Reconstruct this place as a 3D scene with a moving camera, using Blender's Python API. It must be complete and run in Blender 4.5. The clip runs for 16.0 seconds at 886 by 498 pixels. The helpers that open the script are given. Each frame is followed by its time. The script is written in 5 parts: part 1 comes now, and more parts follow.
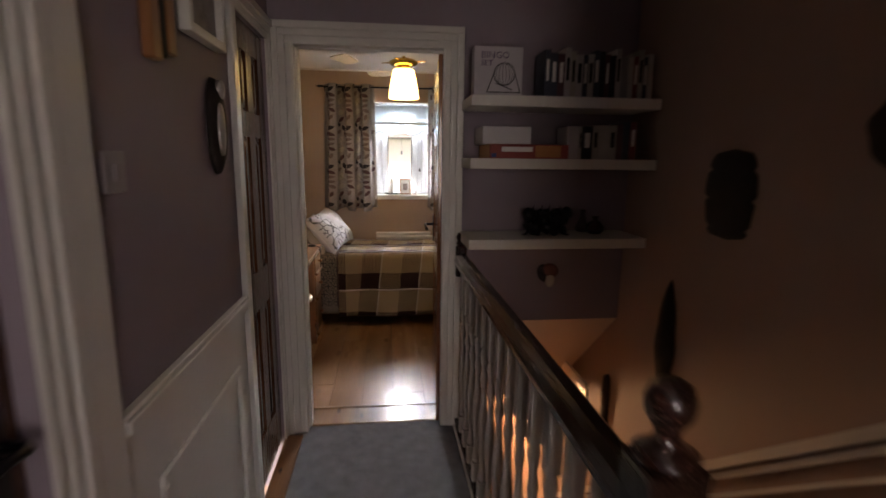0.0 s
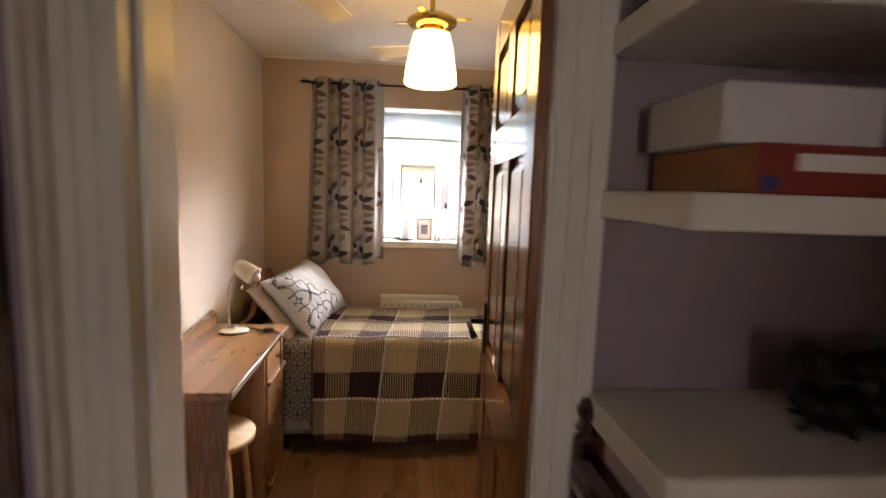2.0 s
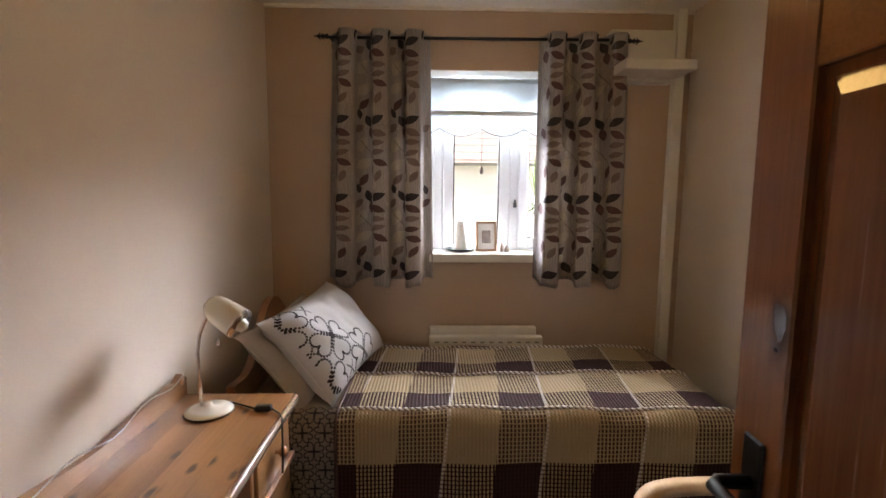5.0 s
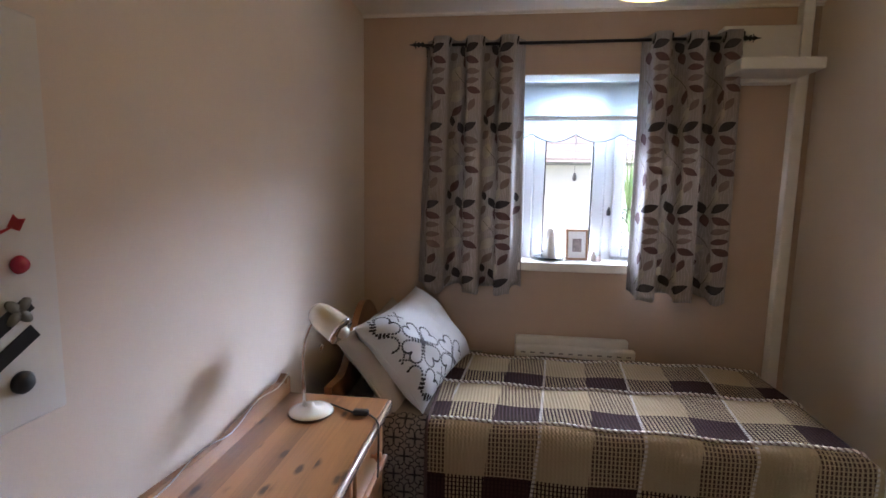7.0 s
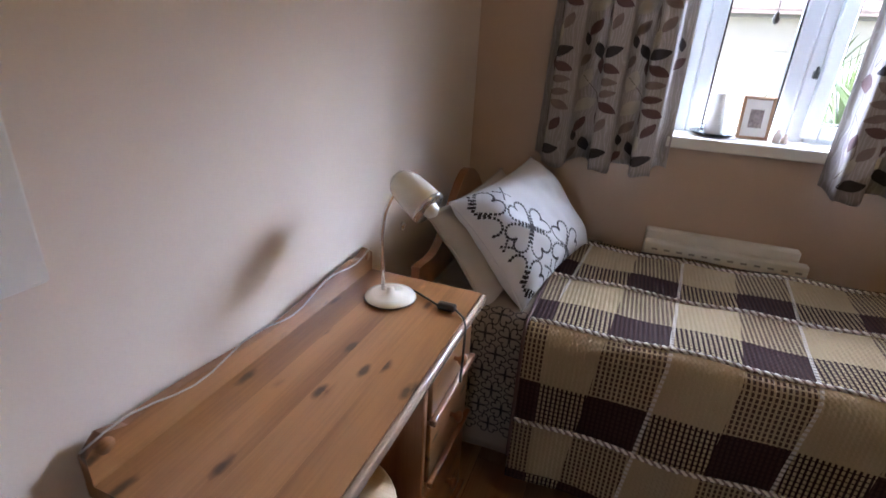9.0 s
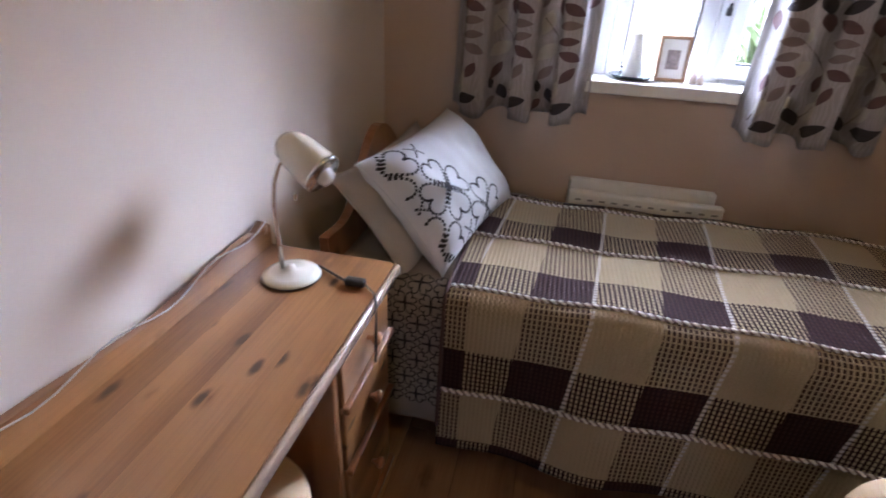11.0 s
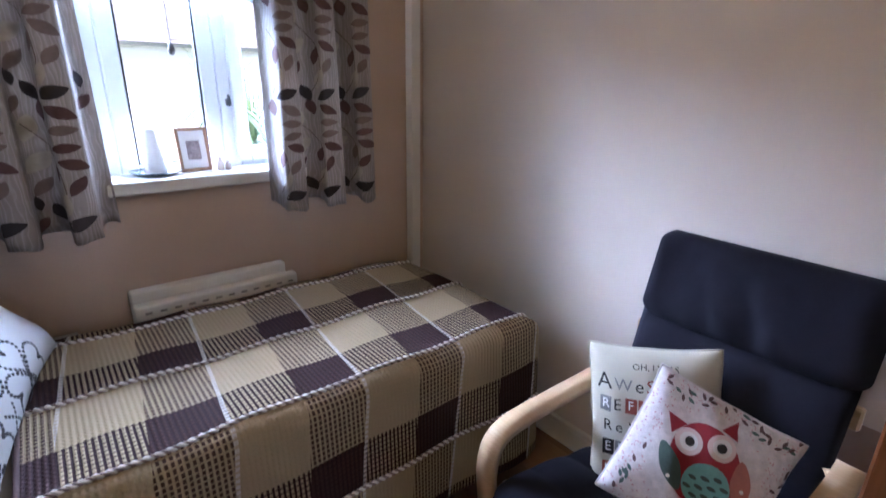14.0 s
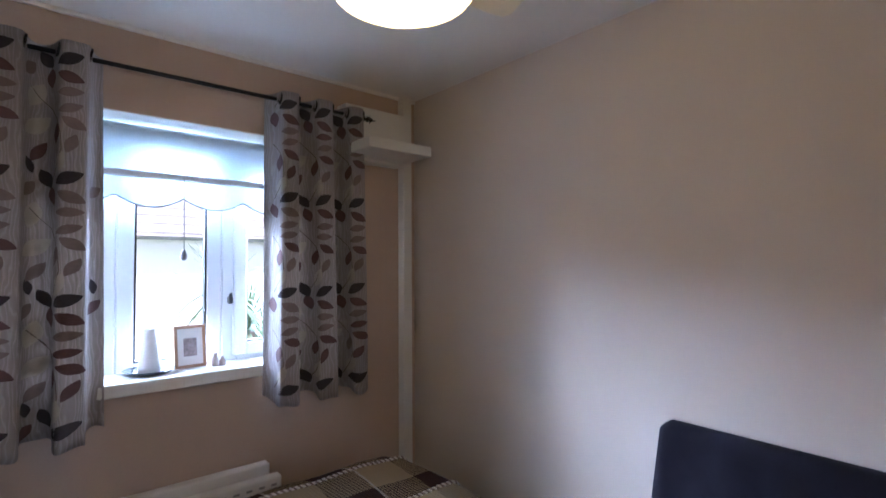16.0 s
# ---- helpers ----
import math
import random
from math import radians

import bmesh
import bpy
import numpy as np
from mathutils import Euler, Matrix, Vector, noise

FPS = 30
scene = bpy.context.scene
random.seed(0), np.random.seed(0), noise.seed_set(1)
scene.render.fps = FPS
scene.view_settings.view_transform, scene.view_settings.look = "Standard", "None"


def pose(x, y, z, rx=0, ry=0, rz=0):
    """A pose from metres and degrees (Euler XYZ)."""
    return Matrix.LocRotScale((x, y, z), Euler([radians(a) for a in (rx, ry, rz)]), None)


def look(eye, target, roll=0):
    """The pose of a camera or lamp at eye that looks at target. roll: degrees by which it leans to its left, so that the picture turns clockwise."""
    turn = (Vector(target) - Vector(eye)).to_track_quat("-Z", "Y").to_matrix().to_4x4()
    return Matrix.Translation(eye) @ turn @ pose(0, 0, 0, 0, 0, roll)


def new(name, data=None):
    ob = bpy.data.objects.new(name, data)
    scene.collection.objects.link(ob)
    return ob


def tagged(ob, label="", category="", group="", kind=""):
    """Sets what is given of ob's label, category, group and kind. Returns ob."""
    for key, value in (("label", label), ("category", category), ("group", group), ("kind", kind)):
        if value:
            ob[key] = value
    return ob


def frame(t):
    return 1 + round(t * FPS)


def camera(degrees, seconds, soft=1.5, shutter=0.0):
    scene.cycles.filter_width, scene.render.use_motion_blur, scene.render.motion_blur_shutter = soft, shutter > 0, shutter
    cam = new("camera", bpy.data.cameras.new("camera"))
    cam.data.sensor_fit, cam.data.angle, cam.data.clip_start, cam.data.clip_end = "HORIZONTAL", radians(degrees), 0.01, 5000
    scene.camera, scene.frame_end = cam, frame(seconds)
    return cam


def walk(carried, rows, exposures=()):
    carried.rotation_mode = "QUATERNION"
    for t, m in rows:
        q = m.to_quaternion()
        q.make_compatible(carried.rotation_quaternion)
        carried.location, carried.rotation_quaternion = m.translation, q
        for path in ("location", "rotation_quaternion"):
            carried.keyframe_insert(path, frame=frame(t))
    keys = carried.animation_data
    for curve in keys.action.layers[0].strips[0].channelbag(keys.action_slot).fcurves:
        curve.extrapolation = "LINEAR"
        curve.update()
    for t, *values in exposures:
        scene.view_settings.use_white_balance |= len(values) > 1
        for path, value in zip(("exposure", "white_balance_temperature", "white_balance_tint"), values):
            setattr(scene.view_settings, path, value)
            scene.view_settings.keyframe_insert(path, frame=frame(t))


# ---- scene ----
cam = camera(84.0, 16.0, 1.5, 0.7)

PATH = [
    (0.0, pose(0.072, 0.020, 1.474, 79.57, -0.62, -6.54)),
    (0.5, pose(0.118, 0.465, 1.458, 79.58, 1.60, -4.15)),
    (1.0, pose(0.081, 0.902, 1.456, 81.29, 0.46, -3.36)),
    (1.5, pose(0.070, 1.259, 1.465, 80.40, -0.11, -9.19)),
    (2.0, pose(0.099, 1.677, 1.468, 83.16, -2.01, -4.80)),
    (2.5, pose(0.055, 2.004, 1.414, 80.81, -2.30, -5.62)),
    (3.0, pose(0.022, 2.280, 1.452, 79.03, -0.89, -9.74)),
    (3.5, pose(0.020, 2.481, 1.402, 81.43, -0.50, -5.28)),
    (6.0, pose(-0.064, 2.658, 1.448, 83.53, -0.55, 2.31)),
    (6.5, pose(-0.069, 2.650, 1.469, 83.26, -0.67, 6.91)),
    (7.0, pose(-0.098, 2.659, 1.464, 82.87, -0.99, 7.47)),
    (7.5, pose(-0.166, 2.696, 1.447, 80.79, -1.64, 5.47)),
    (8.0, pose(-0.190, 2.794, 1.418, 74.92, -2.02, 11.22)),
    (8.5, pose(-0.179, 2.933, 1.406, 70.03, -3.43, 21.20)),
    (11.0, pose(-0.131, 3.166, 1.383, 61.84, -2.54, 13.35)),
    (11.5, pose(-0.154, 3.247, 1.385, 64.95, -1.71, -10.34)),
    (12.0, pose(-0.167, 3.281, 1.392, 65.62, -1.01, -27.54)),
    (12.5, pose(-0.183, 3.285, 1.395, 66.50, -1.69, -32.68)),
    (13.0, pose(-0.194, 3.266, 1.401, 67.51, -1.61, -35.10)),
    (13.5, pose(-0.198, 3.251, 1.410, 68.92, -1.57, -38.11)),
    (14.0, pose(-0.192, 3.244, 1.420, 71.65, -0.86, -39.11)),
    (14.5, pose(-0.199, 3.233, 1.440, 76.34, -0.19, -39.78)),
    (15.0, pose(-0.217, 3.223, 1.458, 83.18, -0.63, -39.99)),
    (15.5, pose(-0.202, 3.202, 1.465, 88.97, 0.53, -39.65)),
    (16.0, pose(-0.236, 3.219, 1.487, 91.84, 0.33, -40.69)),
]
walk(cam, PATH, [(0.0, 1.45, 7300, 20), (1.0, 2.0, 7300, 20), (1.5, 2.35, 7300, 20), (2.1, 2.1, 7700, 20), (3.5, 1.85, 7900, 21), (6.0, 1.38, 6250, 18), (7.0, 1.43, 5800, 18), (8.5, 1.52, 5800, 18), (11.0, 1.66, 5700, 22), (11.5, 1.9, 5150, 20), (12.0, 1.82, 5250, 19), (13.0, 1.92, 5150, 19), (16.0, 1.52, 5050, 17)])

# ---- world, sun, lamps ----
world = bpy.data.worlds.new("world")
scene.world = world
world.use_nodes = True
wn = world.node_tree.nodes
sky = wn.new("ShaderNodeTexSky")
sky.sky_type = "NISHITA"
sky.sun_disc = False
sky.sun_elevation = radians(38)
sky.sun_rotation = radians(246)
sky.air_density, sky.dust_density = 1.0, 3.0
world.node_tree.links.new(sky.outputs[0], wn["Background"].inputs[0])
wn["Background"].inputs[1].default_value = 0.12

sun_data = bpy.data.lights.new("sun", "SUN")
sun_data.energy, sun_data.angle, sun_data.color = 3.6, radians(2), (1.0, 0.96, 0.9)
sun = new("sun", sun_data)
sun.matrix_world = look((-9, -4, 8), (0, 0, 0))

sky_lamp = bpy.data.lights.new("window_sky", "AREA")
sky_lamp.shape, sky_lamp.size, sky_lamp.size_y = "RECTANGLE", 16.0, 2.2
sky_lamp.energy, sky_lamp.color = 4300.0, (0.80, 0.895, 1.0)
new("window_sky", sky_lamp).matrix_world = look((0.24, 9.0, 3.42), (0.24, 5.3, 3.3))

landing_sky = bpy.data.lights.new("landing_window_sky", "AREA")
landing_sky.shape, landing_sky.size, landing_sky.size_y = "RECTANGLE", 0.34, 0.95
landing_sky.energy, landing_sky.color = 1.6, (1.0, 0.93, 0.92)
new("landing_window_sky", landing_sky).matrix_world = look((0.2, -1.34, 1.475), (0.2, 0, 1.475))


# ---- mesh helpers ----
def finish(name, bm, material, parent=None, label="", smooth=False):
    me = bpy.data.meshes.new(name)
    bmesh.ops.recalc_face_normals(bm, faces=bm.faces)
    bm.to_mesh(me)
    bm.free()
    me.materials.append(material)
    if smooth:
        me.polygons.foreach_set("use_smooth", [True] * len(me.polygons))
    ob = new(name, me)
    if parent is not None:
        ob.parent = parent
    if label:
        ob["label"] = label
    return ob


def part(name, bm, material, parent, label="", smooth=False):
    return finish(name, bm, material, parent, label, smooth)


def thing(name, at=(0, 0, 0), turn=0.0, label="", category="", group=""):
    ob = new(name)
    ob.empty_display_size = 0.05
    ob.matrix_basis = pose(*at, 0, 0, turn)
    return tagged(ob, label, category, group)


def solid(name, bm, material, label, category, group="", kind="", smooth=False):
    return tagged(finish(name, bm, material, smooth=smooth), label, category, group, kind)


def box(bm, x0, x1, y0, y1, z0, z1, bevel=0.0, seg=1):
    made = bmesh.ops.create_cube(bm, size=1)["verts"]
    for v in made:
        v.co = Vector((x0 if v.co.x < 0 else x1, y0 if v.co.y < 0 else y1, z0 if v.co.z < 0 else z1))
    if bevel:
        edges = list({e for v in made for e in v.link_edges})
        bmesh.ops.bevel(bm, geom=edges, offset=bevel, segments=seg, affect="EDGES", profile=0.5)
    return bm


def boxes(*rows, bevel=0.0, seg=1):
    bm = bmesh.new()
    for r in rows:
        box(bm, *r, bevel=bevel, seg=seg)
    return bm


def tube(points, radius, seg=10, bm=None, caps=True):
    """A round bar along points; radius is a number or one for each point."""
    bm = bm or bmesh.new()
    pts = [Vector(p) for p in points]
    rad = radius if isinstance(radius, (list, tuple)) else [radius] * len(pts)
    rings, side = [], None
    for i, p in enumerate(pts):
        way = (pts[min(i + 1, len(pts) - 1)] - pts[max(i - 1, 0)]).normalized()
        if side is None:
            side = way.cross(Vector((0, 0, 1)) if abs(way.z) < 0.9 else Vector((1, 0, 0))).normalized()
        side = (side - way * side.dot(way)).normalized()
        up = way.cross(side)
        rings.append([bm.verts.new(p + (side * math.cos(a) + up * math.sin(a)) * rad[i]) for a in [2 * math.pi * k / seg for k in range(seg)]])
    for a, b in zip(rings, rings[1:]):
        for k in range(seg):
            bm.faces.new((a[k], a[(k + 1) % seg], b[(k + 1) % seg], b[k]))
    if caps:
        bm.faces.new(rings[0])
        bm.faces.new(rings[-1])
    return bm


def lathe(profile, seg=24, bm=None, at=(0, 0, 0)):
    """A turned shape: profile is (radius, height) from bottom to top."""
    bm = bm or bmesh.new()
    rings = []
    for r, z in profile:
        rings.append([bm.verts.new((at[0] + r * math.cos(2 * math.pi * k / seg), at[1] + r * math.sin(2 * math.pi * k / seg), at[2] + z)) for k in range(seg)])
    for a, b in zip(rings, rings[1:]):
        for k in range(seg):
            bm.faces.new((a[k], a[(k + 1) % seg], b[(k + 1) % seg], b[k]))
    bm.faces.new(rings[0])
    bm.faces.new(rings[-1])
    return bm


def slab(outline, depth, axis="y", bm=None, at=(0, 0, 0)):
    """A flat board cut to an outline of (a, b), extruded by depth along the axis."""
    bm = bm or bmesh.new()

    def place(a, b, d):
        p = {"x": (d, a, b), "y": (a, d, b), "z": (a, b, d)}[axis]
        return bm.verts.new(Vector(at) + Vector(p))

    front = [place(a, b, 0) for a, b in outline]
    back = [place(a, b, depth) for a, b in outline]
    bm.faces.new(front)
    bm.faces.new(back)
    n = len(outline)
    for i in range(n):
        bm.faces.new((front[i], front[(i + 1) % n], back[(i + 1) % n], back[i]))
    return bm


def sheet(surf, u0, u1, nu, v0, v1, nv, bm=None):
    """A grid over a surface function, with its own metres as UV."""
    bm = bm or bmesh.new()
    uv = bm.loops.layers.uv.verify()
    us = [u0 + (u1 - u0) * i / nu for i in range(nu + 1)]
    vs = [v0 + (v1 - v0) * j / nv for j in range(nv + 1)]
    grid = [[bm.verts.new(surf(u, v)) for v in vs] for u in us]
    for i in range(nu):
        for j in range(nv):
            f = bm.faces.new((grid[i][j], grid[i + 1][j], grid[i + 1][j + 1], grid[i][j + 1]))
            for loop, (a, b) in zip(f.loops, ((i, j), (i + 1, j), (i + 1, j + 1), (i, j + 1))):
                loop[uv].uv = (us[a], vs[b])
    return bm


def thicken(ob, depth, offset=0.0):
    mod = ob.modifiers.new("thickness", "SOLIDIFY")
    mod.thickness, mod.offset = depth, offset
    return ob


def lift(surf, u, v, d):
    """A point d above a surface."""
    p = Vector(surf(u, v))
    e = 0.004
    n = (Vector(surf(u + e, v)) - p).cross(Vector(surf(u, v + e)) - p)
    return p + n.normalized() * d


def print_shape(bm, surf, outline, d=0.0015, rings=3):
    """A printed patch that follows a surface: rings from its middle out to the outline."""
    cu = sum(p[0] for p in outline) / len(outline)
    cv = sum(p[1] for p in outline) / len(outline)
    mid = bm.verts.new(lift(surf, cu, cv, d))
    last = None
    n = len(outline)
    for k in range(1, rings + 1):
        s = k / rings
        ring = [bm.verts.new(lift(surf, cu + (u - cu) * s, cv + (v - cv) * s, d)) for u, v in outline]
        for i in range(n):
            j = (i + 1) % n
            if last is None:
                bm.faces.new((mid, ring[i], ring[j]))
            else:
                bm.faces.new((last[i], ring[i], ring[j], last[j]))
        last = ring
    return bm


def oval(u, v, a, b, turn=0.0, n=20, point=0.0):
    """An outline: an oval, or with point > 0 a leaf drawn out at both ends."""
    out = []
    for k in range(n):
        t = 2 * math.pi * k / n
        x, y = a * math.cos(t), b * math.sin(t) * (1 - point * abs(math.cos(t)) ** 2)
        c, s = math.cos(turn), math.sin(turn)
        out.append((u + x * c - y * s, v + x * s + y * c))
    return out


def letters(text, size, bm, surf, u, v, d=0.0018, stretch=1.0):
    """Flat letters laid onto a surface, from (u, v) to the right. Returns their width."""
    cu = bpy.data.curves.new("letters", "FONT")
    cu.body, cu.size, cu.resolution_u = text, size, 2
    tmp = new("letters", cu)
    bpy.context.view_layer.update()
    me = bpy.data.meshes.new_from_object(tmp.evaluated_get(bpy.context.evaluated_depsgraph_get()))
    made = [bm.verts.new(lift(surf, u + p.co.x * stretch, v + p.co.y, d)) for p in me.vertices]
    wide = max([p.co.x for p in me.vertices] or [0]) * stretch
    for poly in me.polygons:
        if len(set(poly.vertices)) > 2:
            try:
                bm.faces.new([made[i] for i in poly.vertices])
            except ValueError:
                pass
    bpy.data.objects.remove(tmp)
    bpy.data.meshes.remove(me)
    bpy.data.curves.remove(cu)
    return wide


def flat(origin, right, up):
    o, r, t = Vector(origin), Vector(right).normalized(), Vector(up).normalized()
    return lambda u, v: o + r * u + t * v


# ---- materials ----
class Net:
    """Short hand for wiring one material."""

    def __init__(self, name):
        self.mat = bpy.data.materials.new(name)
        self.mat.use_nodes = True
        self.tree = self.mat.node_tree
        self.bsdf = self.tree.nodes["Principled BSDF"]

    def node(self, kind, **inputs):
        n = self.tree.nodes.new("ShaderNode" + kind)
        for key, value in inputs.items():
            key = key.replace("_", " ")
            self.put(n.inputs[key], value)
        return n

    def put(self, socket, value):
        if isinstance(value, bpy.types.NodeSocket):
            self.tree.links.new(value, socket)
        else:
            socket.default_value = value

    def math(self, op, a, b=0.0, c=0.0):
        n = self.tree.nodes.new("ShaderNodeMath")
        n.operation = op
        for s, value in zip(n.inputs, (a, b, c)):
            self.put(s, value)
        return n.outputs[0]

    def mix(self, fac, a, b):
        n = self.tree.nodes.new("ShaderNodeMix")
        n.data_type = "RGBA"
        self.put(n.inputs[0], fac)
        self.put(n.inputs[6], a)
        self.put(n.inputs[7], b)
        return n.outputs[2]

    def noise(self, vec, scale, detail=4.0, rough=0.55):
        n = self.node("TexNoise", Scale=scale, Detail=detail, Roughness=rough)
        if vec is not None:
            self.put(n.inputs["Vector"], vec)
        return n.outputs["Fac"]

    def ramp(self, fac, *stops):
        n = self.tree.nodes.new("ShaderNodeValToRGB")
        els = n.color_ramp.elements
        while len(els) < len(stops):
            els.new(0.5)
        for e, (at, col) in zip(els, stops):
            e.position = at
            e.color = (*col, 1) if len(col) == 3 else col
        self.put(n.inputs[0], fac)
        return n.outputs[0]

    def coords(self, kind="Object"):
        return self.node("TexCoord").outputs[kind]

    def mapped(self, vec, scale):
        n = self.node("Mapping")
        self.put(n.inputs["Vector"], vec)
        n.inputs["Scale"].default_value = scale
        return n.outputs[0]

    def bump(self, height, strength, distance=0.002):
        n = self.node("Bump", Strength=strength, Distance=distance, Height=height)
        self.put(self.bsdf.inputs["Normal"], n.outputs[0])

    def set(self, **inputs):
        for key, value in inputs.items():
            self.put(self.bsdf.inputs[key.replace("_", " ")], value)
        return self


def c4(c):
    return (*c, 1.0)


def shade(c, k):
    return tuple(min(1.0, x * k) for x in c)


def plain(name, col, rough=0.6, var=0.12, scale=3.0, bump=0.15, fine=150.0, metal=0.0, coat=0.0, spec=0.5, tweak=None):
    """Paint, plaster, cloth, plastic or metal: colour that drifts at two scales, fine relief."""
    n = Net(name)
    vec = n.coords()
    big = n.noise(vec, scale, 5.0, 0.6)
    small = n.noise(vec, fine, 3.0)
    tone = n.math("ADD", n.math("MULTIPLY", big, 0.7), n.math("MULTIPLY", small, 0.3))
    n.set(Base_Color=n.ramp(tone, (0.3, shade(col, 1 - var)), (0.7, shade(col, 1 + var))), Metallic=metal)
    n.set(Roughness=n.math("ADD", rough - 0.06, n.math("MULTIPLY", big, 0.12)))
    n.bsdf.inputs["Specular IOR Level"].default_value = spec
    if coat:
        n.set(Coat_Weight=coat, Coat_Roughness=0.12)
    n.bump(small, bump)
    return n.mat


def wood(name, light, dark, along="y", rough=0.35, coat=0.4, knots=0.9, ring=9.0, spread=0.35, crowd=5.5):
    """Varnished timber with grain along one axis, growth bands and knots."""
    n = Net(name)
    vec = n.coords()
    rnd = n.node("ObjectInfo").outputs["Random"]
    off = n.node("CombineXYZ", X=n.math("MULTIPLY", rnd, 7.3), Y=n.math("MULTIPLY", rnd, 3.1), Z=n.math("MULTIPLY", rnd, 5.7))
    add = n.node("VectorMath")
    n.put(add.inputs[0], vec)
    n.put(add.inputs[1], off.outputs[0])
    vec = add.outputs[0]
    k = {"x": (0.1, 1, 1), "y": (1, 0.1, 1), "z": (1, 1, 0.1)}[along]
    soft = n.mapped(vec, k)
    xyz = n.node("SeparateXYZ", Vector=vec).outputs
    lane, run = {"x": ((1, 2), 0), "y": ((0, 2), 1), "z": ((0, 1), 2)}[along]
    flat = n.node("CombineXYZ", X=n.math("ADD", xyz[lane[0]], xyz[lane[1]]), Y=n.math("MULTIPLY", xyz[run], 0.40)).outputs[0]
    ripple = n.math("SUBTRACT", n.noise(vec, 28.0, 2.0), 0.5)
    vor = n.node("TexVoronoi", Scale=crowd, Randomness=1.0)
    vor.voronoi_dimensions = "2D"
    n.put(vor.inputs["Vector"], flat)
    near = n.math("ADD", vor.outputs["Distance"], n.math("MULTIPLY", ripple, 0.15))
    keep = n.math("GREATER_THAN", n.node("SeparateXYZ", Vector=vor.outputs["Color"]).outputs[0], 0.3)
    ease = n.math("SUBTRACT", 1.0, n.math("MINIMUM", n.math("MULTIPLY", near, 4.0), 1.0))
    swirl = n.math("MULTIPLY", n.math("MULTIPLY", n.math("MULTIPLY", ease, ease), ease), 0.5)
    growth = n.math("ADD", n.math("MULTIPLY", n.noise(soft, ring * 0.45, 2.0, 0.4), 5.0), swirl)
    bands = n.math("ABSOLUTE", n.math("SUBTRACT", n.math("MULTIPLY", n.math("FRACT", growth), 2.0), 1.0))
    k2 = tuple(0.035 if x < 1 else 1 for x in k)
    grain = n.noise(n.mapped(vec, k2), 190.0, 4.0)
    tone = n.math("ADD", n.math("MULTIPLY", bands, spread), n.math("MULTIPLY", grain, 1.0 - spread))
    base = n.ramp(tone, (0.22, dark), (0.72, light))
    knot = n.math("SUBTRACT", 1.0, n.math("MINIMUM", n.math("MAXIMUM", n.math("SUBTRACT", n.math("MULTIPLY", near, 11.0), 0.5), 0.0), 1.0))
    base = n.mix(n.math("MULTIPLY", n.math("MULTIPLY", knot, keep), knots), base, c4(shade(dark, 0.28)))
    hue = n.node("HueSaturation", Value=n.math("ADD", 0.86, n.math("MULTIPLY", rnd, 0.28)), Color=base)
    n.set(Base_Color=hue.outputs[0], Roughness=n.math("ADD", rough - 0.05, n.math("MULTIPLY", grain, 0.12)), Coat_Weight=coat, Coat_Roughness=0.1)
    n.bump(tone, 0.12, 0.001)
    return n.mat


def glow(name, col, strength):
    n = Net(name)
    n.set(Base_Color=c4(col), Emission_Color=c4(col), Emission_Strength=strength)
    return n.mat


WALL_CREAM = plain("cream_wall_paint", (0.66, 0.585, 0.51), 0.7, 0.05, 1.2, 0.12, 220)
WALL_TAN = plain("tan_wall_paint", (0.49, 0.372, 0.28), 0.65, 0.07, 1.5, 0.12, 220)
WALL_PURPLE = plain("mauve_wall_paint", (0.30, 0.25, 0.29), 0.65, 0.07, 1.5, 0.12, 220)
# stair paint lightened for the slope: light from downstairs is in the colour
SLOPE_LIT = plain("lit_stair_ceiling_paint", (0.70, 0.56, 0.46), 0.7, 0.06, 1.5, 0.12, 220)
# stair paint darkened: the upper stairwell's shade is in the colour
WALL_PINK_DIM = plain("dimmed_beige_stair_paint", (0.36, 0.255, 0.205), 0.7, 0.08, 1.5, 0.12, 220)
CEILING = plain("ceiling_paint", (0.80, 0.78, 0.74), 0.8, 0.04, 2.0, 0.25, 90)
TRIM = plain("white_gloss_paint", (0.74, 0.73, 0.68), 0.35, 0.05, 3.0, 0.05, 60)
FRAME_UPVC = plain("window_plastic", (0.66, 0.70, 0.73), 0.35, 0.04, 3.0, 0.02, 80)
UPVC = plain("white_plastic", (0.82, 0.83, 0.84), 0.3, 0.03, 3.0, 0.02, 80)
CARPET = plain("grey_carpet", (0.16, 0.16, 0.17), 0.95, 0.3, 14.0, 0.9, 420)
LAMINATE = wood("laminate_plank", (0.33, 0.185, 0.095), (0.235, 0.122, 0.058), "y", 0.22, 0.35, 0.3, 7.0, 0.4)
PINE = wood("honey_pine", (0.30, 0.140, 0.050), (0.150, 0.060, 0.018), "y", 0.30, 0.35, 0.95, 8.0, 0.5, 11.0)
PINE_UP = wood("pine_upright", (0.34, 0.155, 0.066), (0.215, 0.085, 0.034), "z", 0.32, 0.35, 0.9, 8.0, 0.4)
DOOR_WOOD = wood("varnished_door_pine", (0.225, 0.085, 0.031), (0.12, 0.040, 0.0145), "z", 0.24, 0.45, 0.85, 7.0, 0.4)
# same door pine, grain across; the rails' bright reflection is in the colour
DOOR_RAIL_LIT = wood("lit_door_rail", (0.38, 0.16, 0.05), (0.23, 0.085, 0.028), "y", 0.2, 0.6, 0.7, 7.0, 0.4)
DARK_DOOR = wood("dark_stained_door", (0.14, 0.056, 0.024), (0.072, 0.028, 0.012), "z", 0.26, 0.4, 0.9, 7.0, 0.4)
